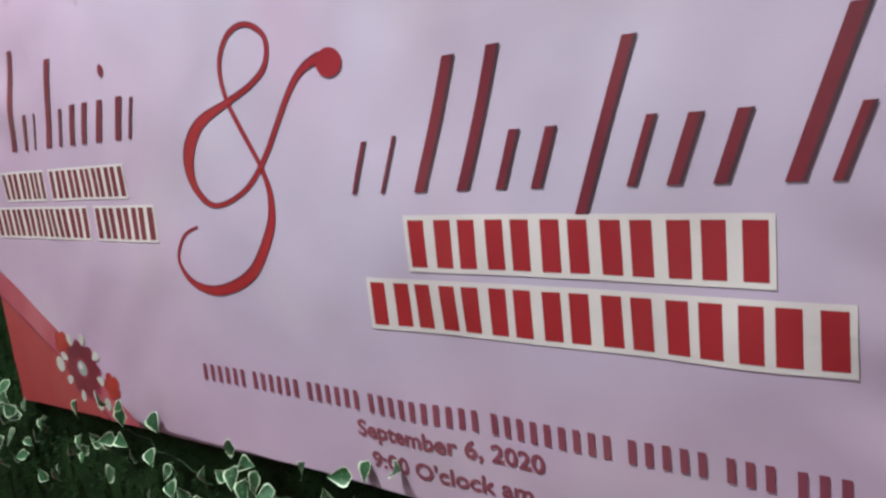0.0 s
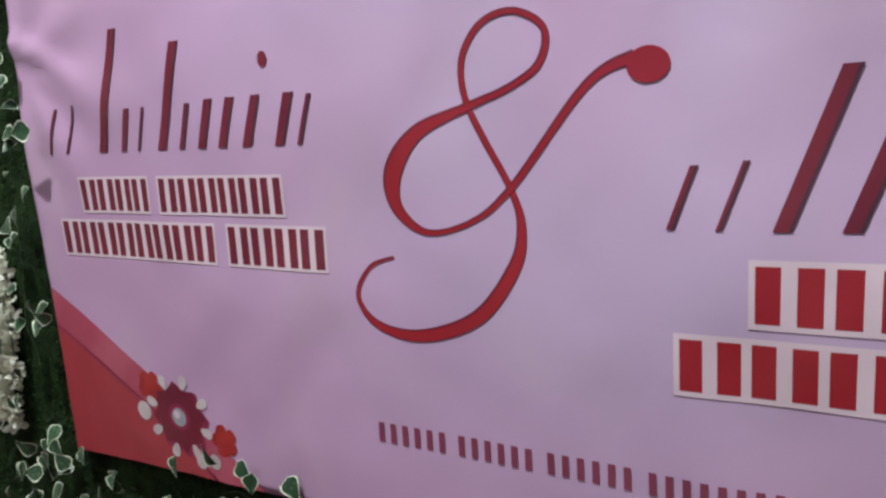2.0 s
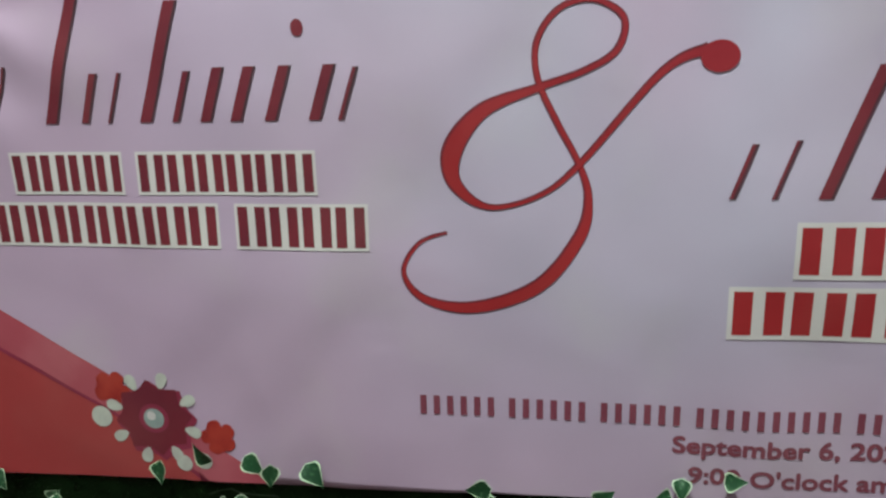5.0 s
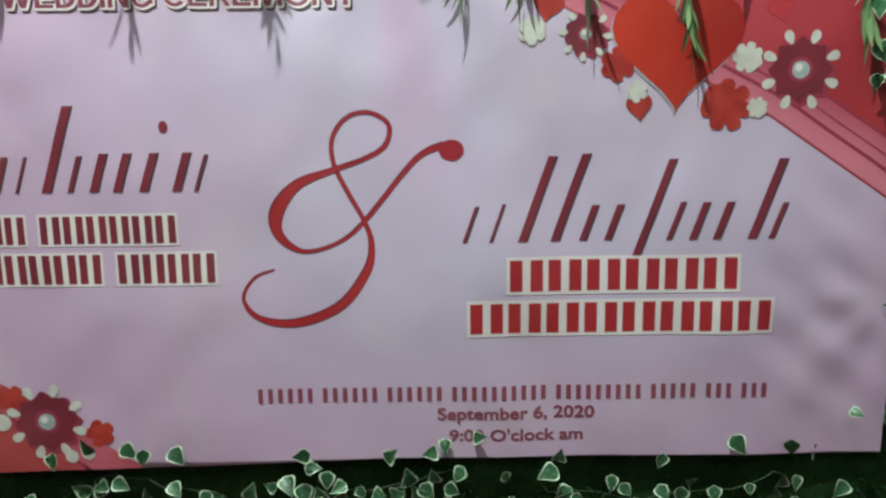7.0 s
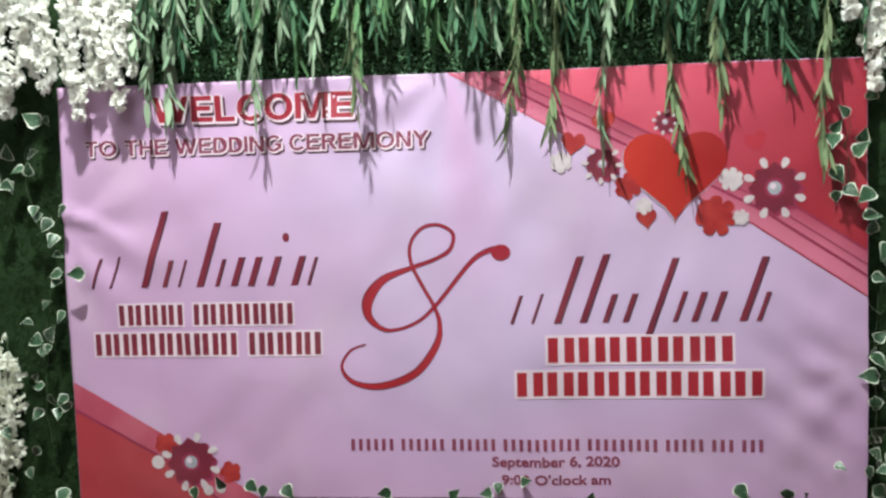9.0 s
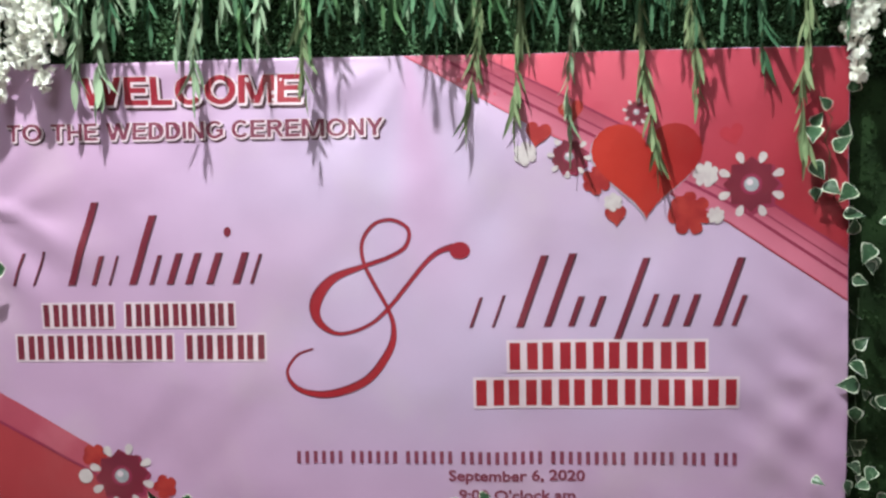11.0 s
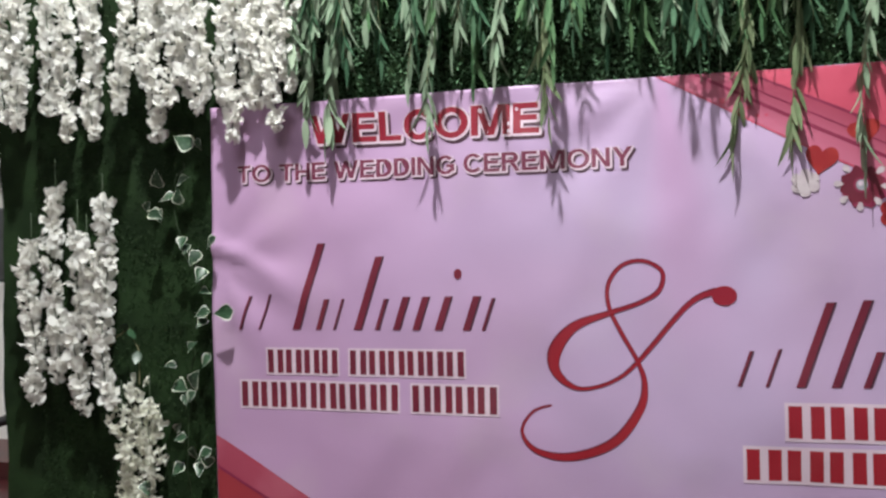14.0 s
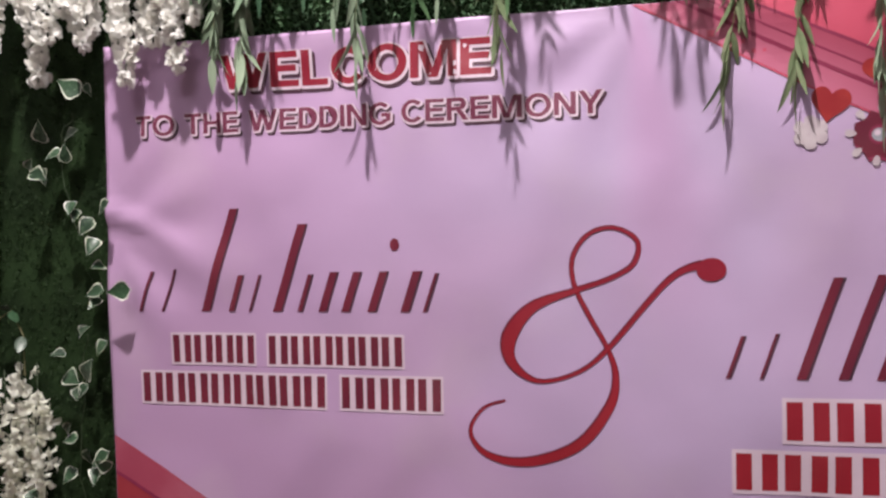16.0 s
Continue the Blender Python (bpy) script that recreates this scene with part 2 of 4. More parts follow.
# ---- the hall ----
structure("floor", (-6, -6, -0.1), (5, 3.2, 0), M_FLOOR)
structure("platform", (-5.8, 2.42, 0), (-2.3, 3.0, 0.12), M_FLOOR)
structure("ceiling", (-6, -6, 4.9), (5, 3.2, 5.0), M_WALL)
structure("wall_north", (-6, 3.0, 0), (5, 3.2, 4.9), M_WALL)
structure("wall_south", (-6, -6, 0), (5, -5.8, 4.9), M_WALL)
structure("wall_east", (4.8, -5.8, 0), (5, 3.0, 4.9), M_WALL)
structure("wall_west", (-6, -5.8, 0), (-5.8, 3.0, 4.9), M_WALL)

# what shows past the backdrop's edge: a beam, a wall loudspeaker, a rail and a low red-brown platform
bm = bmesh.new()
box(bm, (-5.79, 2.80, 2.17), (-3.0, 2.995, 2.26), 0.01)
tagged(new("wall_beam", mesh_of("wall_beam", bm, M_BLACK)), "black painted horizontal beam on the white wall", "beam")
speaker = thing("loudspeaker", "black box loudspeaker fixed to the white wall", "loudspeaker", "", (-4.6, 2.9, 1.4))
bm = bmesh.new()
box(bm, (-4.78, 2.70, 1.38), (-4.42, 2.995, 1.94), 0.015)
part("cabinet", bm, M_BLACK, speaker)
bm = bmesh.new()
box(bm, (-4.76, 2.688, 1.40), (-4.44, 2.698, 1.92), 0.004)
part("grille", bm, M_GRILLE, speaker)
rail = thing("handrail", "black metal handrail in front of the white wall", "handrail", "", (-4.3, 2.3, 0.0))
bm = bmesh.new()
tube(bm, [(-5.4, 2.30, 0.10), (-4.35, 2.30, 0.425), (-3.2, 2.30, 0.78)], 0.035, 10)
part("rail", bm, M_BLACK, rail, "", True)
for px in (-5.2, -3.4):
    bm = bmesh.new()
    tube(bm, [(px, 2.30, 0.0), (px, 2.30, 0.10 + 0.309 * (px + 5.4))], 0.02, 8)
    part("post", bm, M_BLACK, rail, "", True)

# ---- the backdrop board with its turf ----
Y_BOARD = 0.05


def edge_left(z):
    return -2.018 + 0.004 * math.sin(z * 9)


board = thing("backdrop_board", "dark green artificial turf on a tall plywood backdrop board", "backdrop", "", (0, Y_BOARD, 0))
bm = bmesh.new()
low = [bm.verts.new(p) for p in ((edge_left(0), Y_BOARD + 0.012, 0), (1.95, Y_BOARD + 0.012, 0), (1.95, Y_BOARD + 0.012, 2.75), (edge_left(2.75), Y_BOARD + 0.012, 2.75))]
f = bm.faces.new(low)
r = bmesh.ops.extrude_face_region(bm, geom=[f])
bmesh.ops.translate(bm, vec=(0, 0.05, 0), verts=[v for v in r["geom"] if isinstance(v, bmesh.types.BMVert)])
bmesh.ops.recalc_face_normals(bm, faces=bm.faces)
part("board", bm, M_BOARD, board)
bm = bmesh.new()
bmesh.ops.create_grid(bm, x_segments=90, y_segments=60, size=0.5)
for v in bm.verts:
    z = (v.co.y + 0.5) * 2.75
    x = edge_left(z) + (v.co.x + 0.5) * (1.95 - edge_left(z))
    v.co = Vector((x, Y_BOARD - 0.004 + 0.010 * noise.noise((x * 6, 0, z * 5)), z))
bmesh.ops.recalc_face_normals(bm, faces=bm.faces)
part("turf_mat", bm, M_TURF, board, "dark green short-pile artificial turf mat", True)


def blades(name, count, x0, x1, z0, z1, length, width, outward, material, seed):
    """Short blades all over a stretch of the mat, as one mesh."""
    rng = np.random.default_rng(seed)
    x, z = rng.uniform(x0, x1, count), rng.uniform(z0, z1, count)
    base = np.stack([x, np.full(count, Y_BOARD) + rng.uniform(-0.012, 0.004, count), z], 1)
    d = np.stack([rng.normal(0, 0.6, count), -outward * rng.uniform(0.3, 1.0, count), rng.normal(0.0, 0.6, count)], 1)
    d /= np.linalg.norm(d, axis=1)[:, None]
    side = np.cross(d, rng.normal(0, 1, (count, 3)))
    side /= np.linalg.norm(side, axis=1)[:, None]
    ln, wd = length * rng.uniform(0.6, 1.3, (count, 1)), width * rng.uniform(0.7, 1.3, (count, 1))
    verts = np.stack([base, base + d * ln * 0.5 + side * wd, base + d * ln, base + d * ln * 0.5 - side * wd], 1).reshape(-1, 3)
    faces = np.arange(4 * count).reshape(-1, 4)
    me = bpy.data.meshes.new(name)
    me.from_pydata(verts.tolist(), [], faces.tolist())
    me.materials.append(material)
    ob = new(name, me)
    ob.parent = board
    ob.matrix_parent_inverse = Matrix.Translation(-Vector(board.location))
    return tagged(ob, kind="stuff")


def hedge_tone(name, a, b):
    m, tree, bsdf = shader(name, 0.65, 0.0, 0.12)
    g = tree.nodes.new("ShaderNodeNewGeometry")
    c = mix(tree, g.outputs["Random Per Island"], a, b)
    tree.links.new(mix(tree, ramp(tree, noise_node(tree, 7.0), 0.35, 0.65), c, mix(tree, 0.5, c, a)), bsdf.inputs["Base Color"])
    return m


M_PILE = hedge_tone("turf_pile", (0.007, 0.016, 0.005), (0.018, 0.038, 0.012))
M_BOX = hedge_tone("hedge_leaflets", (0.055, 0.115, 0.060), (0.12, 0.215, 0.115))
blades("hedge_leaflets", 42000, -1.0, 1.6, 1.86, 2.45, 0.019, 0.0032, 0.9, M_BOX, 3)
blades("turf_pile", 16000, -1.88, -1.15, 0.3, 2.3, 0.014, 0.0018, 0.7, M_PILE, 4)
blades("turf_pile", 11000, -1.9, 1.6, 0.2, 0.72, 0.016, 0.0022, 0.7, M_PILE, 5)
blades("turf_pile", 5000, 1.15, 1.6, 0.3, 2.0, 0.016, 0.0022, 0.7, M_PILE, 6)

# ---- the tarpaulin banner ----
LEFT, RIGHT = -1.228, 1.221


def foot(x):
    return 0.604 + 0.036 * min(1.0, (x - LEFT) / 1.2) - 0.003 * max(0.0, x)


def head(x):
    return 1.954 - 0.010 * (x - LEFT) - 0.002 * math.sin((x - LEFT) * 5)


def bell(x, z, cx, cz, sx, sz):
    return math.exp(-((x - cx) / sx) ** 2 - ((z - cz) / sz) ** 2)


def cloth_y(x, z):
    """The hanging tarpaulin's depth: shallow waves, and creases that run from where it is tied."""
    y = 0.010 * noise.noise((x * 1.6, 3.1, z * 1.1)) + 0.0085 * noise.noise((x * 4.0 + z * 1.5, 7.7, z * 2.6)) + 0.0018 * noise.noise((x * 13.0, 1.7, z * 9.0))
    for cx, cz, n, size, reach, turn in ((0.035, 1.95, 10, 0.006, 0.30, 0.4), (-1.225, 1.50, 9, 0.009, 0.18, 0.9), (-0.45, 1.955, 9, 0.006, 0.2, 0.0), (1.22, 1.05, 9, 0.005, 0.2, 0.3)):
        dx, dz = x - cx, z - cz
        r = math.hypot(dx, dz)
        y += size * math.sin(n * math.atan2(dz, dx) + turn) * math.exp(-r / reach) * min(1.0, (r / 0.24) ** 1.4) * 1.5
    y += 0.0034 * noise.noise((x * 6.5 - z * 2.0, 2.2, z * 5.0))
    # slanting ripples low at the right, and a puckered patch over the lower print
    y += 0.0042 * math.sin((x * 0.8 + z) * 42.0) * bell(x, z, 1.07, 1.0, 0.14, 0.28)
    y += 0.0016 * math.sin((x - z * 0.6) * 30.0) * bell(x, z, -0.6, 0.9, 0.25, 0.15)
    y += 0.003 * math.sin((x + z * 0.5) * 26.0) * bell(x, z, 0.25, 0.9, 0.2, 0.2)
    # a soft ridge that sags in from the tie on the rim
    y -= 0.012 * math.exp(-((z - 1.55 + 0.25 * (x + 1.22) + 0.9 * (x + 1.22) ** 2) / 0.022) ** 2) * min(1.0, max(0.0, (-0.99 - x) / 0.12))
    # a shallow hollow behind the ampersand
    y += 0.006 * bell(x, z, 0.03, 1.30, 0.2, 0.3)
    return y


NET = 0.02


@functools.cache
def knot(i, j):
    return cloth_y(i * NET, j * NET)


def net_y(x, z):
    """The cloth's depth between the knots of a fine net, so that the prints lie close on it."""
    i, j = math.floor(x / NET), math.floor(z / NET)
    u, v = x / NET - i, z / NET - j
    return (1 - u) * (1 - v) * knot(i, j) + u * (1 - v) * knot(i + 1, j) + (1 - u) * v * knot(i, j + 1) + u * v * knot(i + 1, j + 1)


banner = thing("welcome_banner", "lilac printed wedding tarpaulin banner with red corners, hung on turf", "banner", "", (0, 0.0, 0.62))
bm = bmesh.new()
rim = [(LEFT + (RIGHT - LEFT) * k / 60, 0) for k in range(61)]
bm.faces.new([bm.verts.new((x, 0, foot(x))) for x, _ in rim] + [bm.verts.new((x, 0, head(x))) for x, _ in rim[::-1]])
for lo, hi, no in ((LEFT, RIGHT, (1, 0, 0)), (0.6, 1.96, (0, 0, 1))):
    for k in range(math.ceil(lo / NET), math.floor(hi / NET) + 1):
        bmesh.ops.bisect_plane(bm, geom=bm.verts[:] + bm.edges[:] + bm.faces[:], dist=1e-6, plane_co=[k * NET * c for c in no], plane_no=no)
for v in bm.verts:
    v.co.y = net_y(v.co.x, v.co.z)
bmesh.ops.recalc_face_normals(bm, faces=bm.faces)
if sum(f.normal.y for f in bm.faces) > 0:
    bmesh.ops.reverse_faces(bm, faces=bm.faces)
cloth = part("cloth", bm, M_CLOTH, banner, "lilac and pale pink printed vinyl cloth", True)
thick = cloth.modifiers.new("thickness", "SOLIDIFY")
thick.thickness, thick.offset = 0.0006, -1.0


def drape(bm, layer):
    """Cuts a flat print, drawn in x and z, on a fine net and lays it on the cloth."""
    step = NET
    xs, zs = [v.co.x for v in bm.verts], [v.co.z for v in bm.verts]
    for lo, hi, no in ((min(xs), max(xs), (1, 0, 0)), (min(zs), max(zs), (0, 0, 1))):
        for k in range(math.ceil(lo / step), math.floor(hi / step) + 1):
            bmesh.ops.bisect_plane(bm, geom=bm.verts[:] + bm.edges[:] + bm.faces[:], dist=1e-6, plane_co=[k * step * c for c in no], plane_no=no)
    for v in bm.verts:
        v.co.y = net_y(v.co.x, v.co.z) - 0.0008 - 0.0003 * layer
    bmesh.ops.recalc_face_normals(bm, faces=bm.faces)
    for f in bm.faces:
        f.normal_update()
        if f.normal.y > 0:
            f.normal_flip()
    return bm


def outline(bm, points):
    bm.faces.new([bm.verts.new((x, 0, z)) for x, z in points])


def printed(name, shapes, material, layer, label="", on=None):
    """Shapes of one colour printed on the cloth as one part; later shapes lie a hair above earlier ones."""
    whole = bmesh.new()
    for k, points in enumerate(shapes):
        bm = bmesh.new()
        outline(bm, points)
        bmesh.ops.triangulate(bm, faces=bm.faces[:])
        me = bpy.data.meshes.new("shape")
        drape(bm, layer + 0.004 * k).to_mesh(me)
        bm.free()
        whole.from_mesh(me)
        bpy.data.meshes.remove(me)
    return part(name, whole, material, on or banner, label)


def letters(body, offset):
    curve = bpy.data.curves.new("letters", "FONT")
    curve.body, curve.offset, curve.fill_mode, curve.resolution_u = body, offset, "FRONT", 4
    ob = new("letters", curve)
    me = bpy.data.meshes.new_from_object(ob.evaluated_get(bpy.context.evaluated_depsgraph_get()))
    bpy.data.objects.remove(ob)
    bm = bmesh.new()
    bm.from_mesh(me)
    bpy.data.meshes.remove(me)
    return bm


def lay_words(words, layers):
    """Prints signs, each a list of outlines, in layers of (name, material, growth, dx, dz); each sign of a layer is a part."""
    for k, (name, material, growth, dx, dz) in enumerate(layers):
        steps = [(0, 0)] + [(growth * math.cos(a * math.tau / 8), growth * math.sin(a * math.tau / 8)) for a in range(8 if growth else 0)]
        for shapes in words:
            whole = bmesh.new()
            for i, (gx, gz) in enumerate(steps):
                for j, points in enumerate(shapes):
                    bm = bmesh.new()
                    outline(bm, [(x + dx + gx, z + dz + gz) for x, z in points])
                    bmesh.ops.triangulate(bm, faces=bm.faces[:])
                    one = bpy.data.meshes.new("step")
                    drape(bm, 1 + 0.8 * k + 0.03 * i + 0.008 * (j % 3)).to_mesh(one)
                    bm.free()
                    whole.from_mesh(one)
                    bpy.data.meshes.remove(one)
            part(name, whole, material, banner)


def bow(cx, cz, rx, rz, t, a0, a1, n=14):
    """An arched stroke of breadth t from a0 to a1 degrees."""
    ring = [(math.cos(math.radians(a0 + (a1 - a0) * k / n)), math.sin(math.radians(a0 + (a1 - a0) * k / n))) for k in range(n + 1)]
    return [(cx + rx * c, cz + rz * d) for c, d in ring] + [(cx + (rx - t) * c, cz + (rz - 0.85 * t) * d) for c, d in ring[::-1]]


def beam(xa, za, xb, zb, t):
    """A stroke with level ends, t broad."""
    return [(xa, za), (xa + t, za), (xb + t, zb), (xb, zb)]


def glyph(sign, t):
    """Outlines of a grotesque capital of height 1 and its breadth."""
    g = 0.84 * t
    stem = beam(0, 0, 0, 1, t)
    if sign == "W":
        return [beam(0.0, 1, 0.235, 0, t), beam(0.53, 1, 0.255, 0, t), beam(0.53, 1, 0.785, 0, t), beam(1.06, 1, 0.805, 0, t)], 1.06 + t
    if sign == "M":
        return [stem, beam(t * 0.6, 1, 0.43, 0, t * 0.92), beam(0.92 - 0.6 * t, 1, 0.47, 0, t * 0.92), beam(0.92, 0, 0.92, 1, t)], 0.92 + t
    if sign == "N":
        return [stem, beam(0.02, 1, 0.60, 0, t), beam(0.62, 0, 0.62, 1, t)], 0.62 + t
    if sign == "E":
        return [stem] + [[(t, z), (w, z), (w, z + g), (t, z + g)] for z, w in ((0, 0.74), (0.43, 0.68), (1 - g, 0.72))], 0.74
    if sign == "L":
        return [stem, [(t, 0), (0.68, 0), (0.68, g), (t, g)]], 0.68
    if sign == "T":
        return [beam(0.375 - t / 2, 0, 0.375 - t / 2, 1 - g, t), [(0, 1 - g), (0.75, 1 - g), (0.75, 1), (0, 1)]], 0.75
    if sign == "H":
        return [stem, beam(0.60, 0, 0.60, 1, t), [(t, 0.43), (0.60, 0.43), (0.60, 0.43 + g), (t, 0.43 + g)]], 0.60 + t
    if sign == "I":
        return [stem], t
    if sign == "Y":
        return [beam(0.43 - t / 2, 0, 0.43 - t / 2, 0.44, t), beam(0.43 - t / 2, 0.42, 0, 1, t * 1.08), beam(0.43 - t / 2, 0.42, 0.86 - t, 1, t * 1.08)], 0.86
    if sign == "D":
        return [stem, bow(0.36, 0.5, 0.44, 0.5, t, -90, 90), [(t, 0), (0.37, 0), (0.37, 0.85 * t), (t, 0.85 * t)], [(t, 1 - 0.85 * t), (0.37, 1 - 0.85 * t), (0.37, 1), (t, 1)]], 0.80
    if sign == "R":
        return [stem, bow(0.48, 0.715, 0.30, 0.285, t, -90, 90, 10), [(t, 1 - 0.85 * t), (0.49, 1 - 0.85 * t), (0.49, 1), (t, 1)], [(t, 0.43), (0.49, 0.43), (0.49, 0.43 + 0.85 * t), (t, 0.43 + 0.85 * t)], beam(0.38, 0.43, 0.80 - 0.8 * t, 0, t * 1.1)], 0.84
    round_sign = [bow(0.47, 0.5, 0.47, 0.52, t, 42, 180, 12), bow(0.47, 0.5, 0.47, 0.52, t, 180, 320, 12)]
    if sign == "C":
        return round_sign, 0.88
    if sign == "G":
        return round_sign + [beam(0.92 - t, 0.14, 0.92 - t, 0.52, t), [(0.52, 0.52 - g), (0.92 - t, 0.52 - g), (0.92 - t, 0.52), (0.52, 0.52)]], 0.92
    return [bow(0.5, 0.5, 0.5, 0.52, t, 0, 180, 16), bow(0.5, 0.5, 0.5, 0.52, t, 180, 360, 16)], 1.0


def capitals(body, x0, x1, z0, z1, rise, stroke, gap, layers):
    """A printed line of capitals that fills x0..x1 and z0..z1."""
    at, words = 0.0, []
    for word in body.split():
        for sign in word:
            shapes, breadth = glyph(sign, stroke)
            words.append([[(at + x, z) for x, z in points] for points in shapes])
            at += breadth + gap
        at += 0.36
    k = (x1 - x0) / (at - 0.36 - gap)
    lay_words([[[(x0 + k * x, z0 + (z1 - z0) * z + rise * k * x / (x1 - x0)) for x, z in points] for points in row] for row in words], layers)


def line_of_words(body, x0, x1, z0, z1, rise, name, material, growth):
    """A small printed line, one part, that fills x0..x1 and z0..z1."""
    plain = letters(body, 0.0)
    xs, zs = [v.co.x for v in plain.verts], [v.co.y for v in plain.verts]
    ax, az, wide, high = min(xs), min(zs), max(xs) - min(xs), max(zs) - min(zs)
    for v in plain.verts:
        x = x0 + (v.co.x - ax) / wide * (x1 - x0)
        v.co = Vector((x, 0, z0 + (v.co.y - az) / high * (z1 - z0) + rise * (x - x0) / (x1 - x0)))
    me = bpy.data.meshes.new("line")
    plain.to_mesh(me)
    plain.free()
    whole = bmesh.new()
    for i in range(9):
        bm = bmesh.new()
        bm.from_mesh(me)
        reach = growth if i else 0.0
        bmesh.ops.translate(bm, vec=(reach * math.cos(i * math.tau / 8), 0, reach * math.sin(i * math.tau / 8)), verts=bm.verts)
        one = bpy.data.meshes.new("step")
        drape(bm, 1 + 0.03 * i).to_mesh(one)
        bm.free()
        whole.from_mesh(one)
        bpy.data.meshes.remove(one)
    bpy.data.meshes.remove(me)
    part(name, whole, material, banner)


# red folded-ribbon corners
def along(k):
    """The edge of the upper corner, moved by k metres towards the corner."""
    return [(0.018 + 1.9 * k, head(0.018 + 1.9 * k) - 0.001), (0.36 + 0.6 * k, 1.744 + 0.85 * k), (0.90 + 0.55 * k, 1.463 + 0.85 * k), (1.219, 1.244 + 1.25 * k)]


def strip(a, b):
    return along(a) + along(b)[::-1]


printed("ribbon_corner", [along(0.0) + [(1.219, head(1.219) - 0.001), (0.8, head(0.8) - 0.001), (0.4, head(0.4) - 0.001)]], M_RIBBON, 1, "printed bright red satin corner")
printed("ribbon_fold", [strip(0.004, 0.105)], M_BAND, 2, "printed rose fold of the ribbon")
printed("ribbon_crease", [strip(0.045, 0.053), strip(0.073, 0.077), strip(0.104, 0.110)], M_CREASE, 3)
def low_edge(k):
    return [(-1.226, 1.008 - 1.15 * k), (-0.93, 0.836 - k), (-0.610 - 1.75 * k, foot(-0.61 - 1.75 * k) + 0.001)]


printed("ribbon_corner", [low_edge(0.0) + [(-1.0, foot(-1.0) + 0.001), (-1.226, foot(-1.226) + 0.001)]], M_RIBBON_LOW, 1, "printed bright red satin corner")
printed("ribbon_fold", [low_edge(0.002) + low_edge(0.075)[::-1]], M_BAND_LOW, 2)
printed("ribbon_crease", [low_edge(0.075) + low_edge(0.083)[::-1]], M_CREASE, 3)


def disc(cx, cz, r, n=20, rz=None):
    return [(cx + r * math.cos(k * math.tau / n), cz + (rz or r) * math.sin(k * math.tau / n)) for k in range(n)]


def scallop(cx, cz, r, petals, depth, turn=0.0, n=6):
    return [(cx + r * (1 - depth * abs(math.sin(petals * a / 2))) * math.cos(a + turn), cz + r * (1 - depth * abs(math.sin(petals * a / 2))) * math.sin(a + turn)) for a in (k * math.tau / (petals * n) for k in range(petals * n))]


def lobed(cx, cz, r, petals, depth, turn=0.0):
    """A puffy little blossom with round lobes."""
    steps = petals * 8
    out = []
    for k in range(steps):
        a = k * math.tau / steps
        d = r * (1 - depth * (1 - abs(math.sin(petals * a / 2))) ** 2)
        out.append((cx + d * math.cos(a + turn), cz + d * math.sin(a + turn)))
    return out


def drop(cx, cz, r, a, size):
    """A blunt petal at angle a, with its point to the middle."""
    out = []
    for k in range(14):
        b = k * math.tau / 14
        u, v = math.cos(b), math.sin(b)
        d = r + size * u
        w = size * 0.85 * v * (0.55 + 0.45 * (u + 1) / 2)
        out.append((cx + d * math.cos(a) - w * math.sin(a), cz + d * math.sin(a) + w * math.cos(a)))
    return out


def heart(cx, cz, w, h, tilt=0.0):
    out = []
    for k in range(40):
        a = k * math.tau / 40
        x = 16 * math.sin(a) ** 3 / 32 * w
        z = (13 * math.cos(a) - 5 * math.cos(2 * a) - 2 * math.cos(3 * a) - math.cos(4 * a) + 2.5) / 29 * h
        out.append((cx + x * math.cos(tilt) - z * math.sin(tilt), cz + x * math.sin(tilt) + z * math.cos(tilt)))
    return out


def printed_flower(cx, cz, r, turn):
    printed("flower_shadow", [scallop(cx + 0.006, cz - 0.006, r * 0.88, 8, 0.16, turn, 10)], M_CREASE, 3.4)
    bloom = printed("flower", [scallop(cx, cz, r * 0.84, 8, 0.2, turn, 10)], M_MAROON, 4, "printed maroon scalloped flower")
    for k in range(8):
        printed("white_petal", [drop(cx, cz, r * 0.86, turn + (k + 0.5) * math.tau / 8, r * 0.18)], M_BLOOM, 4.6, "", bloom)
    printed("flower_eye", [disc(cx, cz, r * 0.32)], M_CREASE, 5.0, "", bloom)
    printed("pearl", [disc(cx, cz, r * 0.22)], M_PEARL, 5.6, "printed grey pearl", bloom)
    printed("pearl_glint", [disc(cx - r * 0.05, cz + r * 0.06, r * 0.1, 12)], M_WHITE, 6.2, "", bloom)


printed_flower(0.962, 1.567, 0.090, 0.0)
printed_flower(-0.843, 0.747, 0.096, 0.1)
printed_flower(0.471, 1.653, 0.058, 0.3)
printed_flower(0.653, 1.769, 0.036, 0.2)
printed("heart_shadow", [heart(0.678, 1.602, 0.302, 0.264)], M_SOFT, 3.2)
printed("heart", [heart(0.681, 1.607, 0.300, 0.262)], M_HEART, 4.2, "large printed glossy red heart")
for shape in (heart(0.598, 1.485, 0.060, 0.060, 0.1), heart(0.385, 1.712, 0.072, 0.072, -0.2), heart(0.479, 1.772, 0.07, 0.06, 0.2)):
    printed("small_heart", [shape], M_ORANGE, 3.8)
printed("faint_heart", [heart(0.912, 1.699, 0.065, 0.06, 0.3)], M_FAINT, 3.6)
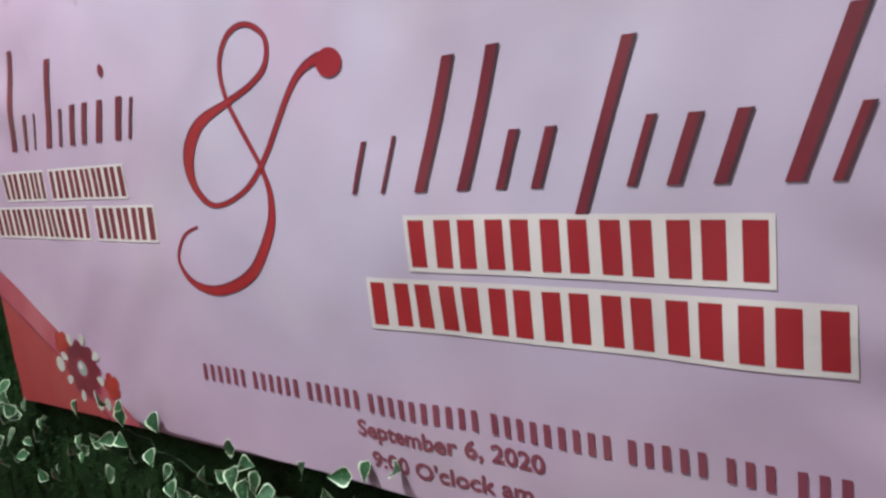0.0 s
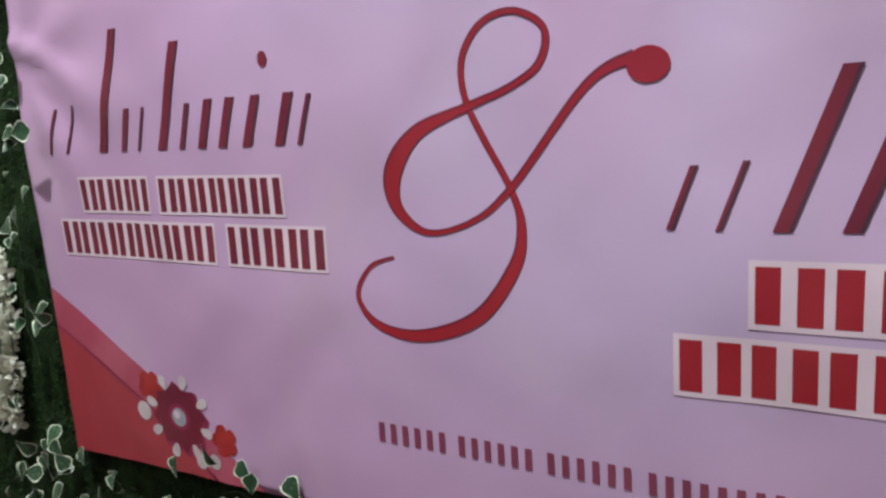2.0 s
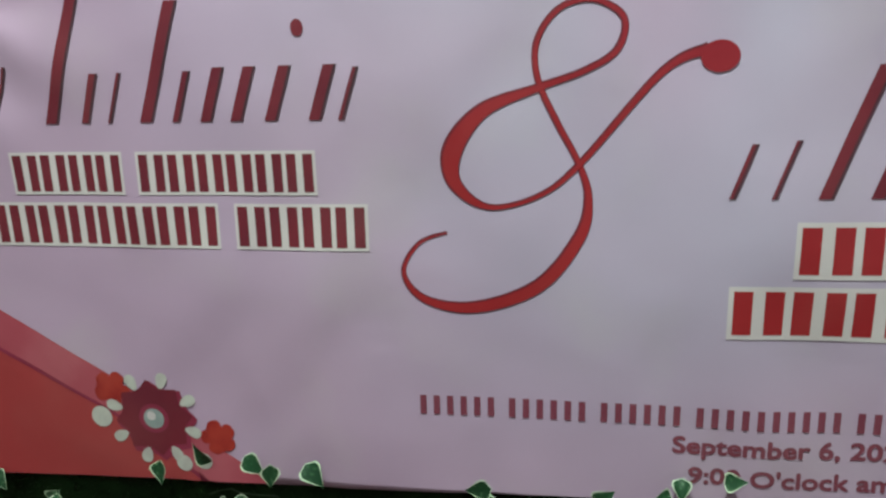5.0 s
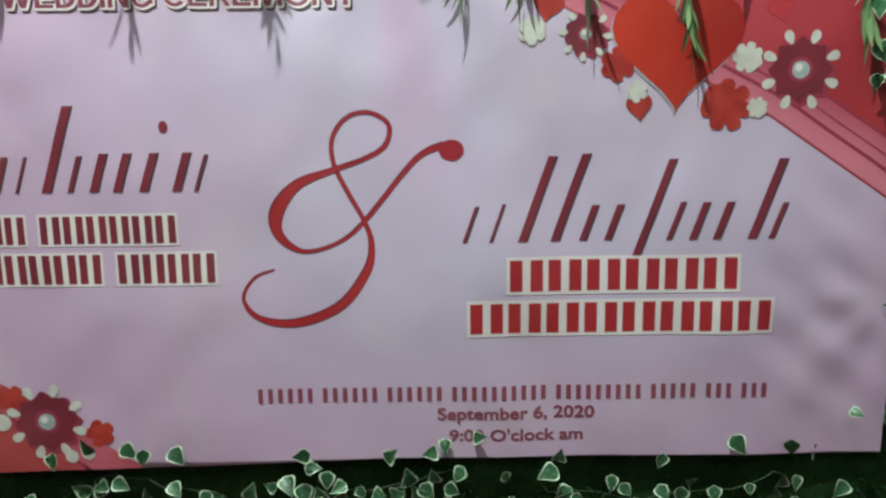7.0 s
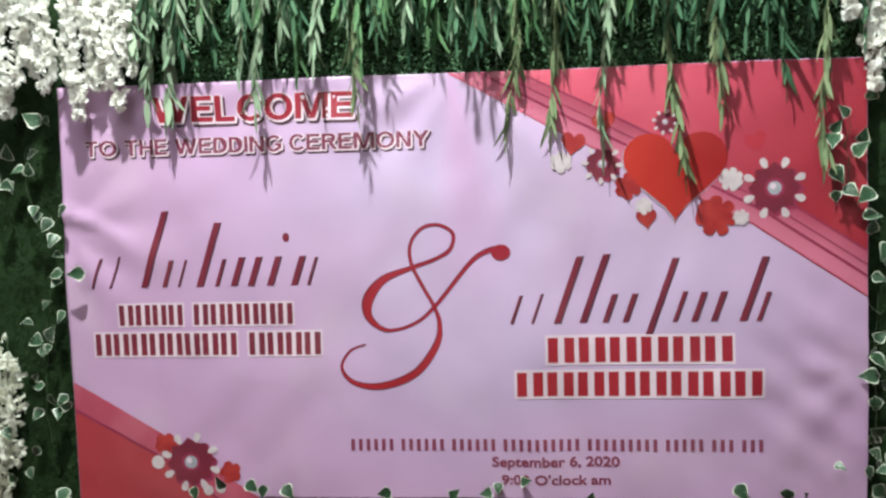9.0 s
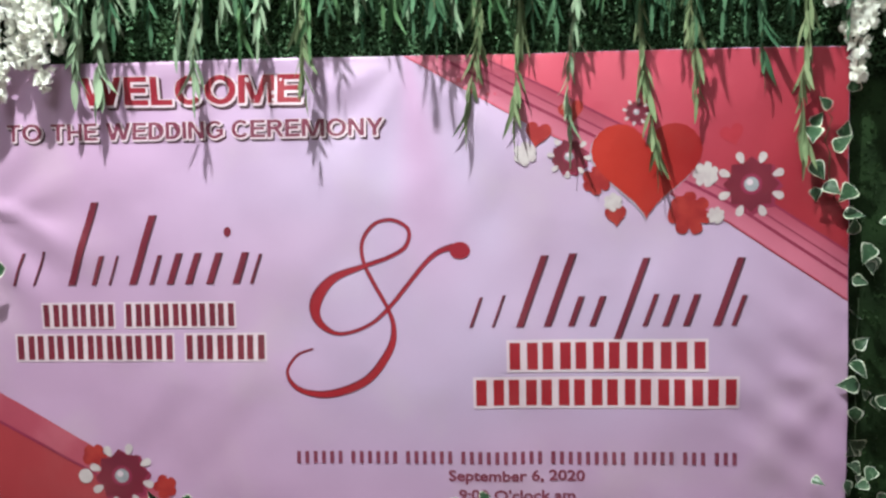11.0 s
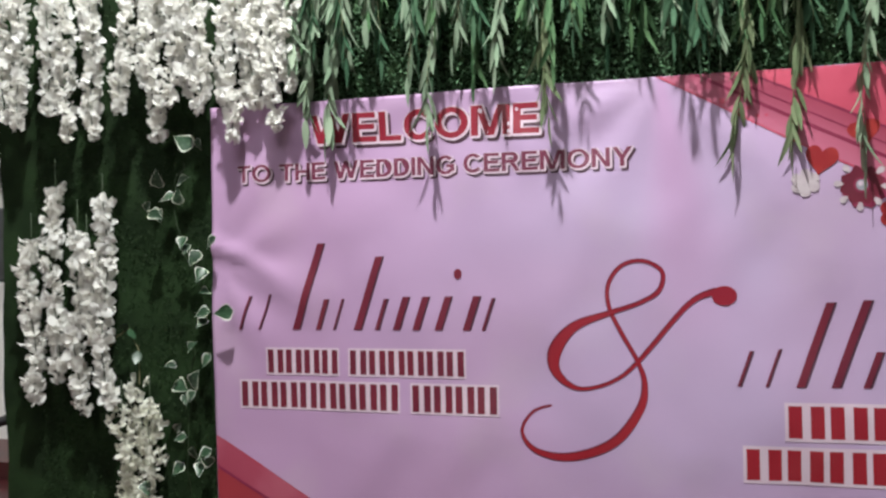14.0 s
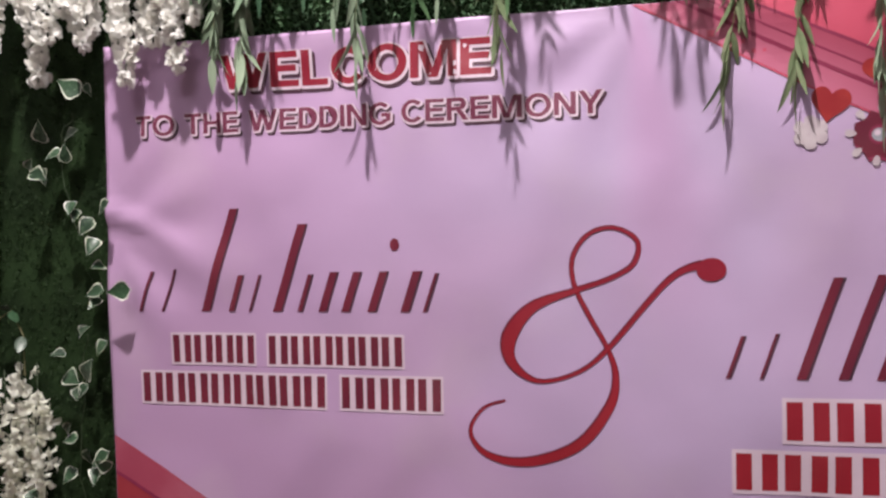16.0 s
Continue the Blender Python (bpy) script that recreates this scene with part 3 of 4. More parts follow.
for shape in (lobed(0.797, 1.490, 0.060, 7, 0.35, 0.2), lobed(0.545, 1.585, 0.04, 6, 0.35), lobed(-0.924, 0.805, 0.038, 5, 0.35, 0.4), lobed(-0.713, 0.715, 0.036, 5, 0.35)):
    printed("red_blossom", [shape], M_ORANGE, 3.8)
for shape in (lobed(0.868, 1.484, 0.024, 7, 0.35), lobed(0.840, 1.596, 0.035, 7, 0.35), lobed(0.350, 1.663, 0.033, 6, 0.35), lobed(0.59, 1.525, 0.026, 6, 0.35), disc(-0.953, 0.746, 0.022), disc(-0.747, 0.663, 0.017), disc(-0.79, 0.655, 0.017)):
    printed("white_blossom", [shape], M_BLOOM, 5.2)

# words that stand on the cloth
capitals("WELCOME", -0.914, -0.274, 1.829, 1.909, -0.007, 0.22, 0.08, [("welcome_shade", M_DARK, 0.0055, 0.0085, -0.0095), ("welcome_rim", M_WHITE, 0.0048, 0.002, -0.0022), ("welcome_letter", M_RED, 0.0, 0, 0)])
capitals("TO THE WEDDING CEREMONY", -1.141, -0.044, 1.731, 1.780, -0.006, 0.20, 0.09, [("ceremony_shade", M_DARK, 0.0036, 0.0064, -0.0070), ("ceremony_rim", M_WHITE, 0.0032, 0.0018, -0.0018), ("ceremony_letter", M_PLUM, 0.0, 0, 0)])
line_of_words("September 6, 2020", 0.124, 0.507, 0.729, 0.768, 0.002, "date_line", M_ADDRESS, 0.0015)
line_of_words("9:00 O'clock am", 0.152, 0.480, 0.683, 0.713, 0.0, "hour_line", M_ADDRESS, 0.0014)


def slab(x0, x1, z0, z1, lean=0.0):
    h = z1 - z0
    return [(x0, z0), (x1, z0), (x1 + lean * h, z1), (x0 + lean * h, z1)]


def bar_line(words, x0, x1, z0, z1, stem, material, rim=0.0):
    """A line of plain bars, a pair of uprights for each sign; words gives the signs in each word. Small lines are one print."""
    pitch = (x1 - x0) / (sum(words) + 0.55 * (len(words) - 1))
    x, shapes, rims = x0, [], []
    for n in words:
        rims.append((x - rim, x + (n - 0.14) * pitch + rim))
        for _ in range(n):
            w = 0.86 * pitch
            shapes.append((x, x + w * stem))
            if rim:
                shapes.append((x + w * (1 - stem), x + w))
            x += pitch
        x += 0.55 * pitch
    if not rim:
        tagged(printed("address_print", [slab(a, b, z0, z1) for a, b in shapes], material, 2), kind="stuff")
    for left, right in rims if rim else []:
        edge = printed("bar_rim", [slab(left, right, z0 - rim, z1 + rim)], M_WHITE, 1, "printed white rim round dark bars")
        for a, b in shapes:
            if left < a < right:
                printed("bar", [slab(a, b, z0, z1)], material, 2, "", edge)


bar_line((4, 6), -1.058, -0.479, 1.190, 1.256, 0.37, M_MAROON, 0.0055)
bar_line((8, 4), -1.143, -0.392, 1.093, 1.164, 0.37, M_MAROON, 0.0055)
bar_line((6,), 0.300, 0.853, 1.060, 1.136, 0.38, M_RED, 0.008)
bar_line((8,), 0.205, 0.937, 0.957, 1.031, 0.38, M_RED, 0.008)
bar_line((6, 6, 6, 10, 9, 5, 3, 3), -0.316, 0.938, 0.788, 0.824, 0.55, M_ADDRESS)


def slanted(base, lean, strokes):
    """Slanting plain bars: red thick ones with thin dark ones beside them; strokes of (x, top, width, foot)."""
    for x, top, width, low in strokes:
        printed("bar", [slab(x, x + width, base - low, base + top, lean)], M_MAROON, 2)
        printed("thin_bar", [slab(x + width, x + width + 0.005, base - low, base + top, lean)], M_DARK, 2)


slanted(1.312, 0.34, [(-1.146, 0.095, 0.006, 0.0), (-1.084, 0.10, 0.004, 0.0), (-0.981, 0.24, 0.020, 0.0), (-0.910, 0.085, 0.012, 0.0), (-0.858, 0.085, 0.004, 0.0), (-0.796, 0.20, 0.020, 0.0), (-0.735, 0.085, 0.010, 0.0), (-0.683, 0.09, 0.018, 0.0), (-0.627, 0.09, 0.018, 0.0), (-0.565, 0.09, 0.018, 0.0), (-0.488, 0.09, 0.018, 0.0), (-0.437, 0.085, 0.006, 0.0)])
slanted(1.180, 0.36, [(0.188, 0.085, 0.006, 0.0), (0.251, 0.09, 0.004, 0.0), (0.319, 0.20, 0.018, 0.0), (0.396, 0.205, 0.018, 0.0), (0.464, 0.085, 0.014, 0.0), (0.523, 0.085, 0.014, 0.0), (0.590, 0.19, 0.016, 0.037), (0.668, 0.09, 0.010, 0.0), (0.721, 0.088, 0.015, 0.0), (0.778, 0.088, 0.015, 0.0), (0.859, 0.188, 0.018, 0.0), (0.908, 0.085, 0.010, 0.0)])
printed("dot", [disc(-0.498, 1.461, 0.011, 12, 0.014)], M_MAROON, 2)


# the large ampersand, as one pen stroke of changing breadth
def pen(stroke, steps=7):
    pts = [Vector(p) for p in stroke]
    path = []
    for i in range(len(pts) - 1):
        a, b, c, d = pts[max(i - 1, 0)], pts[i], pts[i + 1], pts[min(i + 2, len(pts) - 1)]
        for k in range(steps):
            t = k / steps
            path.append(0.5 * ((2 * b) + (c - a) * t + (2 * a - 5 * b + 4 * c - d) * t * t + (3 * b - a - 3 * c + d) * t ** 3))
    return path + [pts[-1]]


def brush(path):
    """Quads along a path of (x, z, breadth)."""
    sides = []
    for i, p in enumerate(path):
        d = path[min(i + 1, len(path) - 1)] - path[max(i - 1, 0)]
        n = Vector((-d.y, d.x)).normalized() * p.z * 0.43
        sides.append(((p.x + n.x, p.y + n.y), (p.x - n.x, p.y - n.y)))
    return [[a[0], b[0], b[1], a[1]] for a, b in zip(sides, sides[1:])]


AMPERSAND = pen([(-0.259, 1.120, 0.0039), (-0.308, 1.101, 0.0062), (-0.336, 1.050, 0.0086), (-0.300, 1.002, 0.0156), (-0.212, 0.990, 0.0242),
                 (-0.106, 1.030, 0.0265), (-0.040, 1.113, 0.0234), (-0.026, 1.178, 0.0156), (-0.042, 1.235, 0.0109), (-0.078, 1.303, 0.0109),
                 (-0.108, 1.370, 0.0109), (-0.109, 1.429, 0.0101), (-0.075, 1.475, 0.0094), (-0.023, 1.486, 0.0094), (0.022, 1.458, 0.0109),
                 (0.013, 1.411, 0.0117), (-0.035, 1.381, 0.0109), (-0.108, 1.356, 0.0140), (-0.196, 1.322, 0.0270), (-0.246, 1.260, 0.0390),
                 (-0.243, 1.203, 0.0262), (-0.188, 1.165, 0.0109), (-0.107, 1.183, 0.0086), (-0.040, 1.235, 0.0109), (0.081, 1.376, 0.0133), (0.149, 1.409, 0.0203)])
EDGE = [p + Vector((-0.0012, 0.0010, 0.0022)) for p in AMPERSAND]
printed("ampersand_edge", brush(EDGE), M_MAROON, 1.2)
stroke = printed("ampersand", brush([Vector((p.x, p.y, max(p.z * 0.92 - 0.002, 0.002))) for p in AMPERSAND]), M_RED, 2, "large printed red calligraphic ampersand")
printed("ampersand_ball", [disc(0.165, 1.398, 0.029, 24, 0.024)], M_RED, 3.2, "", stroke)

# ---- hanging plants ----


def leaf_mesh(name, length, width, fold, droop, material, rim=None, shape=1.0):
    """A leaf along +y from its stalk, folded on its midrib; with a rim it has a paler edge."""
    bm = bmesh.new()
    n = 7
    rows = []
    for i in range(n + 1):
        t = i / n
        w = width * math.sin(math.pi * t ** shape) ** 0.8 if 0 < i < n else 0.0
        if rim:
            w = width * (0.0, 0.88, 1.0, 0.84, 0.61, 0.38, 0.17, 0.0)[i]
        y, z = length * t, -droop * t * t
        cols = []
        for s in ((-1, -0.86, 0, 0.86, 1) if rim else (-1, 0, 1)):
            cols.append(bm.verts.new((s * w, y - (0.15 * length * abs(s) * (1 - t) ** 2 if rim else 0), z + fold * abs(s) * w)))
        rows.append(cols)
    for a, b in zip(rows, rows[1:]):
        for k in range(len(a) - 1):
            f = bm.faces.new((a[k], a[k + 1], b[k + 1], b[k]))
            f.material_index = 1 if rim and k in (0, len(a) - 2) else 0
            f.smooth = True
    bmesh.ops.remove_doubles(bm, verts=bm.verts, dist=1e-6)
    return mesh_of(name, bm, [material, rim] if rim else [material])


def turned(place, direction, roll):
    """A pose whose +y runs along direction."""
    q = Vector(direction).to_track_quat("Y", "Z")
    return Matrix.Translation(place) @ q.to_matrix().to_4x4() @ pose(0, 0, 0, 0, roll, 0)


rnd = random.Random(11)
WILLOW_LEAVES = [[leaf_mesh("willow_leaf", ln, wd, 0.35, dr, tone, None, 0.8) for ln, wd, dr in ((0.098, 0.0068, 0.012), (0.082, 0.0058, 0.004), (0.112, 0.0075, 0.020), (0.070, 0.0066, 0.010))] for tone in M_WILLOW]


def willow(length, leafed, dense, seed, leaves):
    """A hanging willow strand, its tip at the origin and its root straight above."""
    rng = random.Random(seed)
    root = thing("willow_strand", "drooping artificial willow strand with narrow green leaves", "hanging foliage", "willow strands over the banner")
    bm = bmesh.new()
    n = 12
    sway = [(0.012 * math.sin(i * 0.7 + seed), 0.008 * math.sin(i * 0.9 + 2 * seed), length * i / n) for i in range(n + 1)]
    tube(bm, sway, [0.0006 + 0.0012 * i / n for i in range(n + 1)], 5)
    ob = new("stem", mesh_of("stem", bm, M_STEM, True))
    ob.parent = root
    h = 0.045
    while h < leafed:
        i = min(int(h / length * n), n - 1)
        t = h / length * n - i
        p = Vector(sway[i]).lerp(Vector(sway[i + 1]), t)
        a = rng.uniform(0, math.tau)
        out = rng.uniform(0.04, 0.42)
        piece("leaf", rng.choice(leaves), root, turned(p, (out * math.cos(a), out * math.sin(a), -1), rng.uniform(-180, 180)))
        # leaves sit in loose tufts with bare stem between
        h += dense * rng.uniform(0.5, 1.2) * (2.6 if math.sin(h * 42 + seed) > 0.72 else 1.0)
    piece("leaf", leaves[1], root, turned(sway[0], (0.05, 0.02, -1), 20))
    return root


LEAF_TONES = (2, 3, 3, 2, 0, 1, 0, 1, 2)
BROAD = [leaf_mesh("willow_leaf", ln, wd, 0.3, dr, M_WILLOW[2], None, 0.8) for ln, wd, dr in ((0.098, 0.0105, 0.012), (0.085, 0.0095, 0.004), (0.108, 0.0115, 0.020))]
STRANDS = [willow(0.9, 0.64, 0.0125, s, WILLOW_LEAVES[LEAF_TONES[s]]) for s in range(9)] + [willow(0.9, 0.62, 0.014, 9, BROAD)]
SHORT = [willow(0.7, 0.36, 0.0115, 20 + s, WILLOW_LEAVES[LEAF_TONES[s]]) for s in range(9)]
LONG_TIPS = [(-0.93, 2.00, -0.08), (-0.80, 2.02, -0.08), (-0.71, 2.09, -0.07), (-0.90, 1.84, -0.05), (-0.845, 1.80, -0.04), (-0.545, 1.80, -0.065), (-0.235, 1.80, -0.075), (0.205, 1.70, -0.024), (0.335, 1.70, -0.024), (0.475, 1.645, -0.034), (0.69, 1.575, -0.028), (0.795, 1.76, -0.035), (0.99, 1.83, -0.035), (1.085, 1.60, -0.03)]
# long strands get mostly paler leaves; their lit look is partly put into colour
TONES = (9, 9, 9, 9, 9, 8, 1, 2, 1, 0, 1, 2, 4, 2)
places = [(x, y, z + 0.05) for x, z, y in LONG_TIPS]
x = -0.92
while x < 1.45:
    places.append((x + rnd.uniform(-0.02, 0.02), rnd.uniform(-0.10, 0.03), rnd.choice((2.01, 2.03, 2.06, 2.09, 2.12, 2.16)) + rnd.uniform(-0.03, 0.03)))
    x += 0.027
for i, (x, y, z) in enumerate(places):
    m = pose(x, y, z, rnd.uniform(-2, 2), rnd.uniform(-3, 3), rnd.uniform(0, 360))
    kind = TONES[i] if i < len(TONES) else rnd.choice((4, 6, 4, 6, 5) if x > 0.72 else (0, 3, 4, 4, 4, 5, 5, 6, 6, 6, 7, 7, 8))
    copy_thing((STRANDS if i < len(TONES) else SHORT)[kind], m)
for ob in STRANDS + SHORT:
    for o in (*ob.children_recursive, ob):
        bpy.data.objects.remove(o)


# white wisteria: strings of small frilled blossoms
def blossom_mesh(name, size, petals, slim, material, seed):
    """A few loose petals that fan out unevenly from one point, each cupped and frilled at its rim."""
    rng = random.Random(seed)
    bm = bmesh.new()
    for k in range(petals):
        a = k * math.tau / petals + rng.uniform(-0.5, 0.5)
        out = Vector((math.cos(a), math.sin(a), rng.uniform(-0.2, 1.1))).normalized()
        flat = Vector((rng.uniform(-0.6, 0.6), rng.uniform(-0.6, 0.6), 1))
        side = out.cross(flat).normalized()
        up = side.cross(out)
        ln = size * rng.uniform(0.75, 1.2)
        w = ln * (0.26 if slim else 0.46) * rng.uniform(0.8, 1.2)
        rows = []
        for t, ww, lift in ((0.0, 0.2, 0.0), (0.4, 0.85, 0.10), (0.8, 1.0, 0.12), (1.0, 0.45, -0.02)):
            c = out * ln * t + up * ln * lift
            curl = [up * ln * rng.uniform(0.0, 0.22) * ww for _ in range(2)]
            rows.append((bm.verts.new(c - side * w * ww + curl[0]), bm.verts.new(c), bm.verts.new(c + side * w * ww + curl[1])))
        for p, q in zip(rows, rows[1:]):
            for j in range(2):
                bm.faces.new((p[j], p[j + 1], q[j + 1], q[j]))
    for f in bm.faces:
        f.smooth = True
    return mesh_of(name, bm, material)


FRILLS = [blossom_mesh("blossom", s, n, False, M_PETAL, k) for k, (s, n) in enumerate(((0.020, 5), (0.017, 5), (0.022, 4), (0.018, 5)))]
LARGE = [blossom_mesh("blossom", s, n, False, M_PETAL, 40 + k) for k, (s, n) in enumerate(((0.026, 5), (0.022, 5), (0.028, 4)))]
STARS = [blossom_mesh("blossom", s, 5, True, M_PETAL_CREAM, 20 + k) for k, s in enumerate((0.027, 0.023, 0.025))]


def wisteria(length, girth, step, seed, meshes, label, group):
    """A hanging flower string, its tip at the origin, thicker and denser upwards."""
    rng = random.Random(seed)
    root = thing("wisteria_strand", label, "hanging flowers", group)
    bm = bmesh.new()
    n = 8
    sway = [(0.010 * math.sin(i * 0.8 + seed), 0.006 * math.sin(i + seed), length * i / n) for i in range(n + 1)]
    tube(bm, sway + [(sway[-1][0], sway[-1][1], length + 0.08)], 0.0015, 5)
    ob = new("stem", mesh_of("stem", bm, M_VINE, True))
    ob.parent = root
    h = 0.0
    while h < length:
        i = min(int(h / length * n), n - 1)
        p = Vector(sway[i]).lerp(Vector(sway[i + 1]), h / length * n - i)
        lump = 0.75 + 0.35 * math.sin(h * 55 + seed * 2)
        r = girth * min(1.0, 0.35 + h / (0.35 * length)) * lump * rng.uniform(0.3, 1.0)
        a = rng.uniform(0, math.tau)
        q = p + Vector((r * math.cos(a), r * math.sin(a), 0))
        tilt = Vector((math.cos(a) * rng.uniform(0.4, 1.2), math.sin(a) * rng.uniform(0.4, 1.2), rng.uniform(-1.0, 0.3)))
        s = rng.uniform(0.8, 1.25)
        piece("blossom", rng.choice(meshes), root, Matrix.Translation(q) @ tilt.to_track_quat("Z", "Y").to_matrix().to_4x4() @ pose(0, 0, 0, 0, 0, rng.uniform(0, 360)) @ Matrix.Diagonal((s, s, s, 1)))
        h += step * rng.uniform(0.7, 1.3)
    return root


LABEL_W = "white artificial wisteria strand with small frilled silk blossoms"
CURTAIN = [wisteria(0.42, 0.022, 0.0056, 30 + s, FRILLS, LABEL_W, "white wisteria curtain") for s in range(4)]
row = []
for x, z in ((-2.035, 1.87), (-1.925, 1.95), (-1.875, 1.93), (-1.77, 1.97), (-1.70, 1.885), (-1.61, 1.88), (-1.50, 1.95), (-1.41, 1.867), (-1.34, 1.96), (-1.255, 1.93), (-1.165, 1.85), (-1.10, 1.94), (-1.035, 1.875), (-0.975, 1.97)):
    row.append((x, rnd.uniform(-0.085, -0.055), z))
for x, z in ((-1.98, 2.06), (-1.65, 2.08), (-1.46, 2.05), (-1.31, 1.99), (-1.21, 1.97), (-1.13, 1.96), (-1.07, 1.97), (-1.0, 2.0)):
    row.append((x, rnd.uniform(-0.04, 0.0), z))
for x, z in ((1.20, 1.84), (1.13, 2.03), (1.29, 1.93), (1.38, 1.88), (1.24, 1.97), (1.34, 2.0)):
    row.append((x, rnd.uniform(-0.10, -0.04), z))
for i, (x, y, z) in enumerate(row):
    m = pose(x + (0.04 if x < 0 else 0.0), y, z, 0, rnd.uniform(-2, 2), rnd.uniform(0, 360))
    if i < len(CURTAIN):
        CURTAIN[i].matrix_basis = m
    else:
        copy_thing(CURTAIN[i % len(CURTAIN)], m)
for k, (x, z, ln) in enumerate(((-1.875, 1.10, 0.48), (-1.79, 1.16, 0.58), (-1.71, 1.055, 0.56), (-1.61, 1.09, 0.60), (-1.66, 1.27, 0.30))):
    w = wisteria(ln, 0.017, 0.0084, 50 + k, LARGE, LABEL_W, "wisteria cluster on the turf")
    w.location = (x + 0.037, -0.03, z + 0.01)
for k, (x, z, ln) in enumerate(((-1.50, 0.66, 0.50), (-1.55, 0.72, 0.36), (-1.46, 0.74, 0.36), (-1.52, 0.62, 0.30))):
    w = wisteria(ln, 0.034, 0.0068, 60 + k, STARS, "cream artificial wisteria with slender petals below green leaves", "cream wisteria on the turf")
    w.location = (x + 0.015, 0.0, z)

# leafy twig that holds the cream flowers
ROUND_LEAF = leaf_mesh("leaf", 0.045, 0.014, 0.2, 0.008, M_IVY, None, 0.75)
twig = thing("leafy_twig", "thin green twig with a few leaves on the turf", "twig", "", (-1.5, 0.02, 1.15))
bm = bmesh.new()
tube(bm, [(-1.60, 0.0, 1.235), (-1.55, -0.01, 1.29), (-1.505, -0.015, 1.315), (-1.475, -0.01, 1.25), (-1.475, -0.01, 1.15)], 0.0016, 5)
part("stem", bm, M_STEM, twig)
for p, d in (((-1.53, -0.015, 1.315), (0.7, -0.5, 0.2)), ((-1.495, -0.02, 1.315), (0.5, -0.4, -0.7)), ((-1.475, -0.015, 1.25), (0.1, -0.4, -1)), ((-1.56, -0.01, 1.28), (-0.3, -0.5, 0.5))):
    ob = piece("leaf", ROUND_LEAF, twig, Matrix.Translation(-Vector(twig.location)) @ turned(p, d, 160))

# variegated ivy round the banner's rim
IVY = [leaf_mesh("ivy_leaf", s, s * 0.46, f, dr, M_IVY, M_CREAM, 0.62) for s, f, dr in ((0.050, 0.30, 0.006), (0.044, 0.45, 0.010), (0.055, 0.15, 0.012), (0.040, 0.5, 0.0))]


def ivy(label, spots, extra, seed):
    """An ivy vine with leaves at its spots and more scattered ones, on a thin stem that wanders past them."""
    rng = random.Random(seed)
    vine = thing("ivy_vine", label, "ivy", "variegated ivy round the banner", (spots[0][0], 0.0, spots[0][1]))
    home = Matrix.Translation(-Vector(vine.location))
    upright = max(z for _, z in spots) - min(z for _, z in spots)
    bm = bmesh.new()
    line = sorted(spots, key=lambda p: p[0] if upright < 0.3 else p[1])
    middle = [[sum(p[k] for p in line[max(i - 3, 0):i + 4]) / len(line[max(i - 3, 0):i + 4]) for k in (0, 1)] for i in range(len(line))]
    tube(bm, [(x, rng.uniform(0.005, 0.02) - (0.03 if upright > 0.3 else 0), z - (0.0 if upright > 0.3 else 0.05)) for x, z in middle], 0.0012, 5)
    part("stem", bm, M_VINE, vine)
    for x, z in spots + extra:
        down = (rng.uniform(-0.7, 0.7), rng.uniform(-0.5, 0.1), rng.uniform(-1.0, 0.1)) if rng.random() < 0.6 else (rng.uniform(-0.8, 0.8), -0.3, rng.uniform(0.2, 1.0))
        d = Vector(down).normalized()
        q = d.to_track_quat("Y", "Z").to_matrix()
        # the leaf's face turns to the open side
        face = (Vector((rng.uniform(-0.4, 0.4), -1, rng.uniform(0.0, 0.9)))).normalized()
        side = d.cross(face).normalized()
        m = Matrix((side, d, side.cross(d))).transposed().to_4x4()
        s = rng.uniform(0.72, 1.08)
        piece("leaf", rng.choice(IVY), vine, home @ Matrix.Translation(Vector((x, rng.uniform(-0.055, -0.015), z)) - d * 0.02) @ m @ Matrix.Diagonal((s, s, s, 1)))
    return vine


def scatter(n, x0, x1, z0, z1, seed):
    rng = random.Random(seed)
    return [(rng.uniform(x0, x1), rng.uniform(z0, z1)) for _ in range(n)]


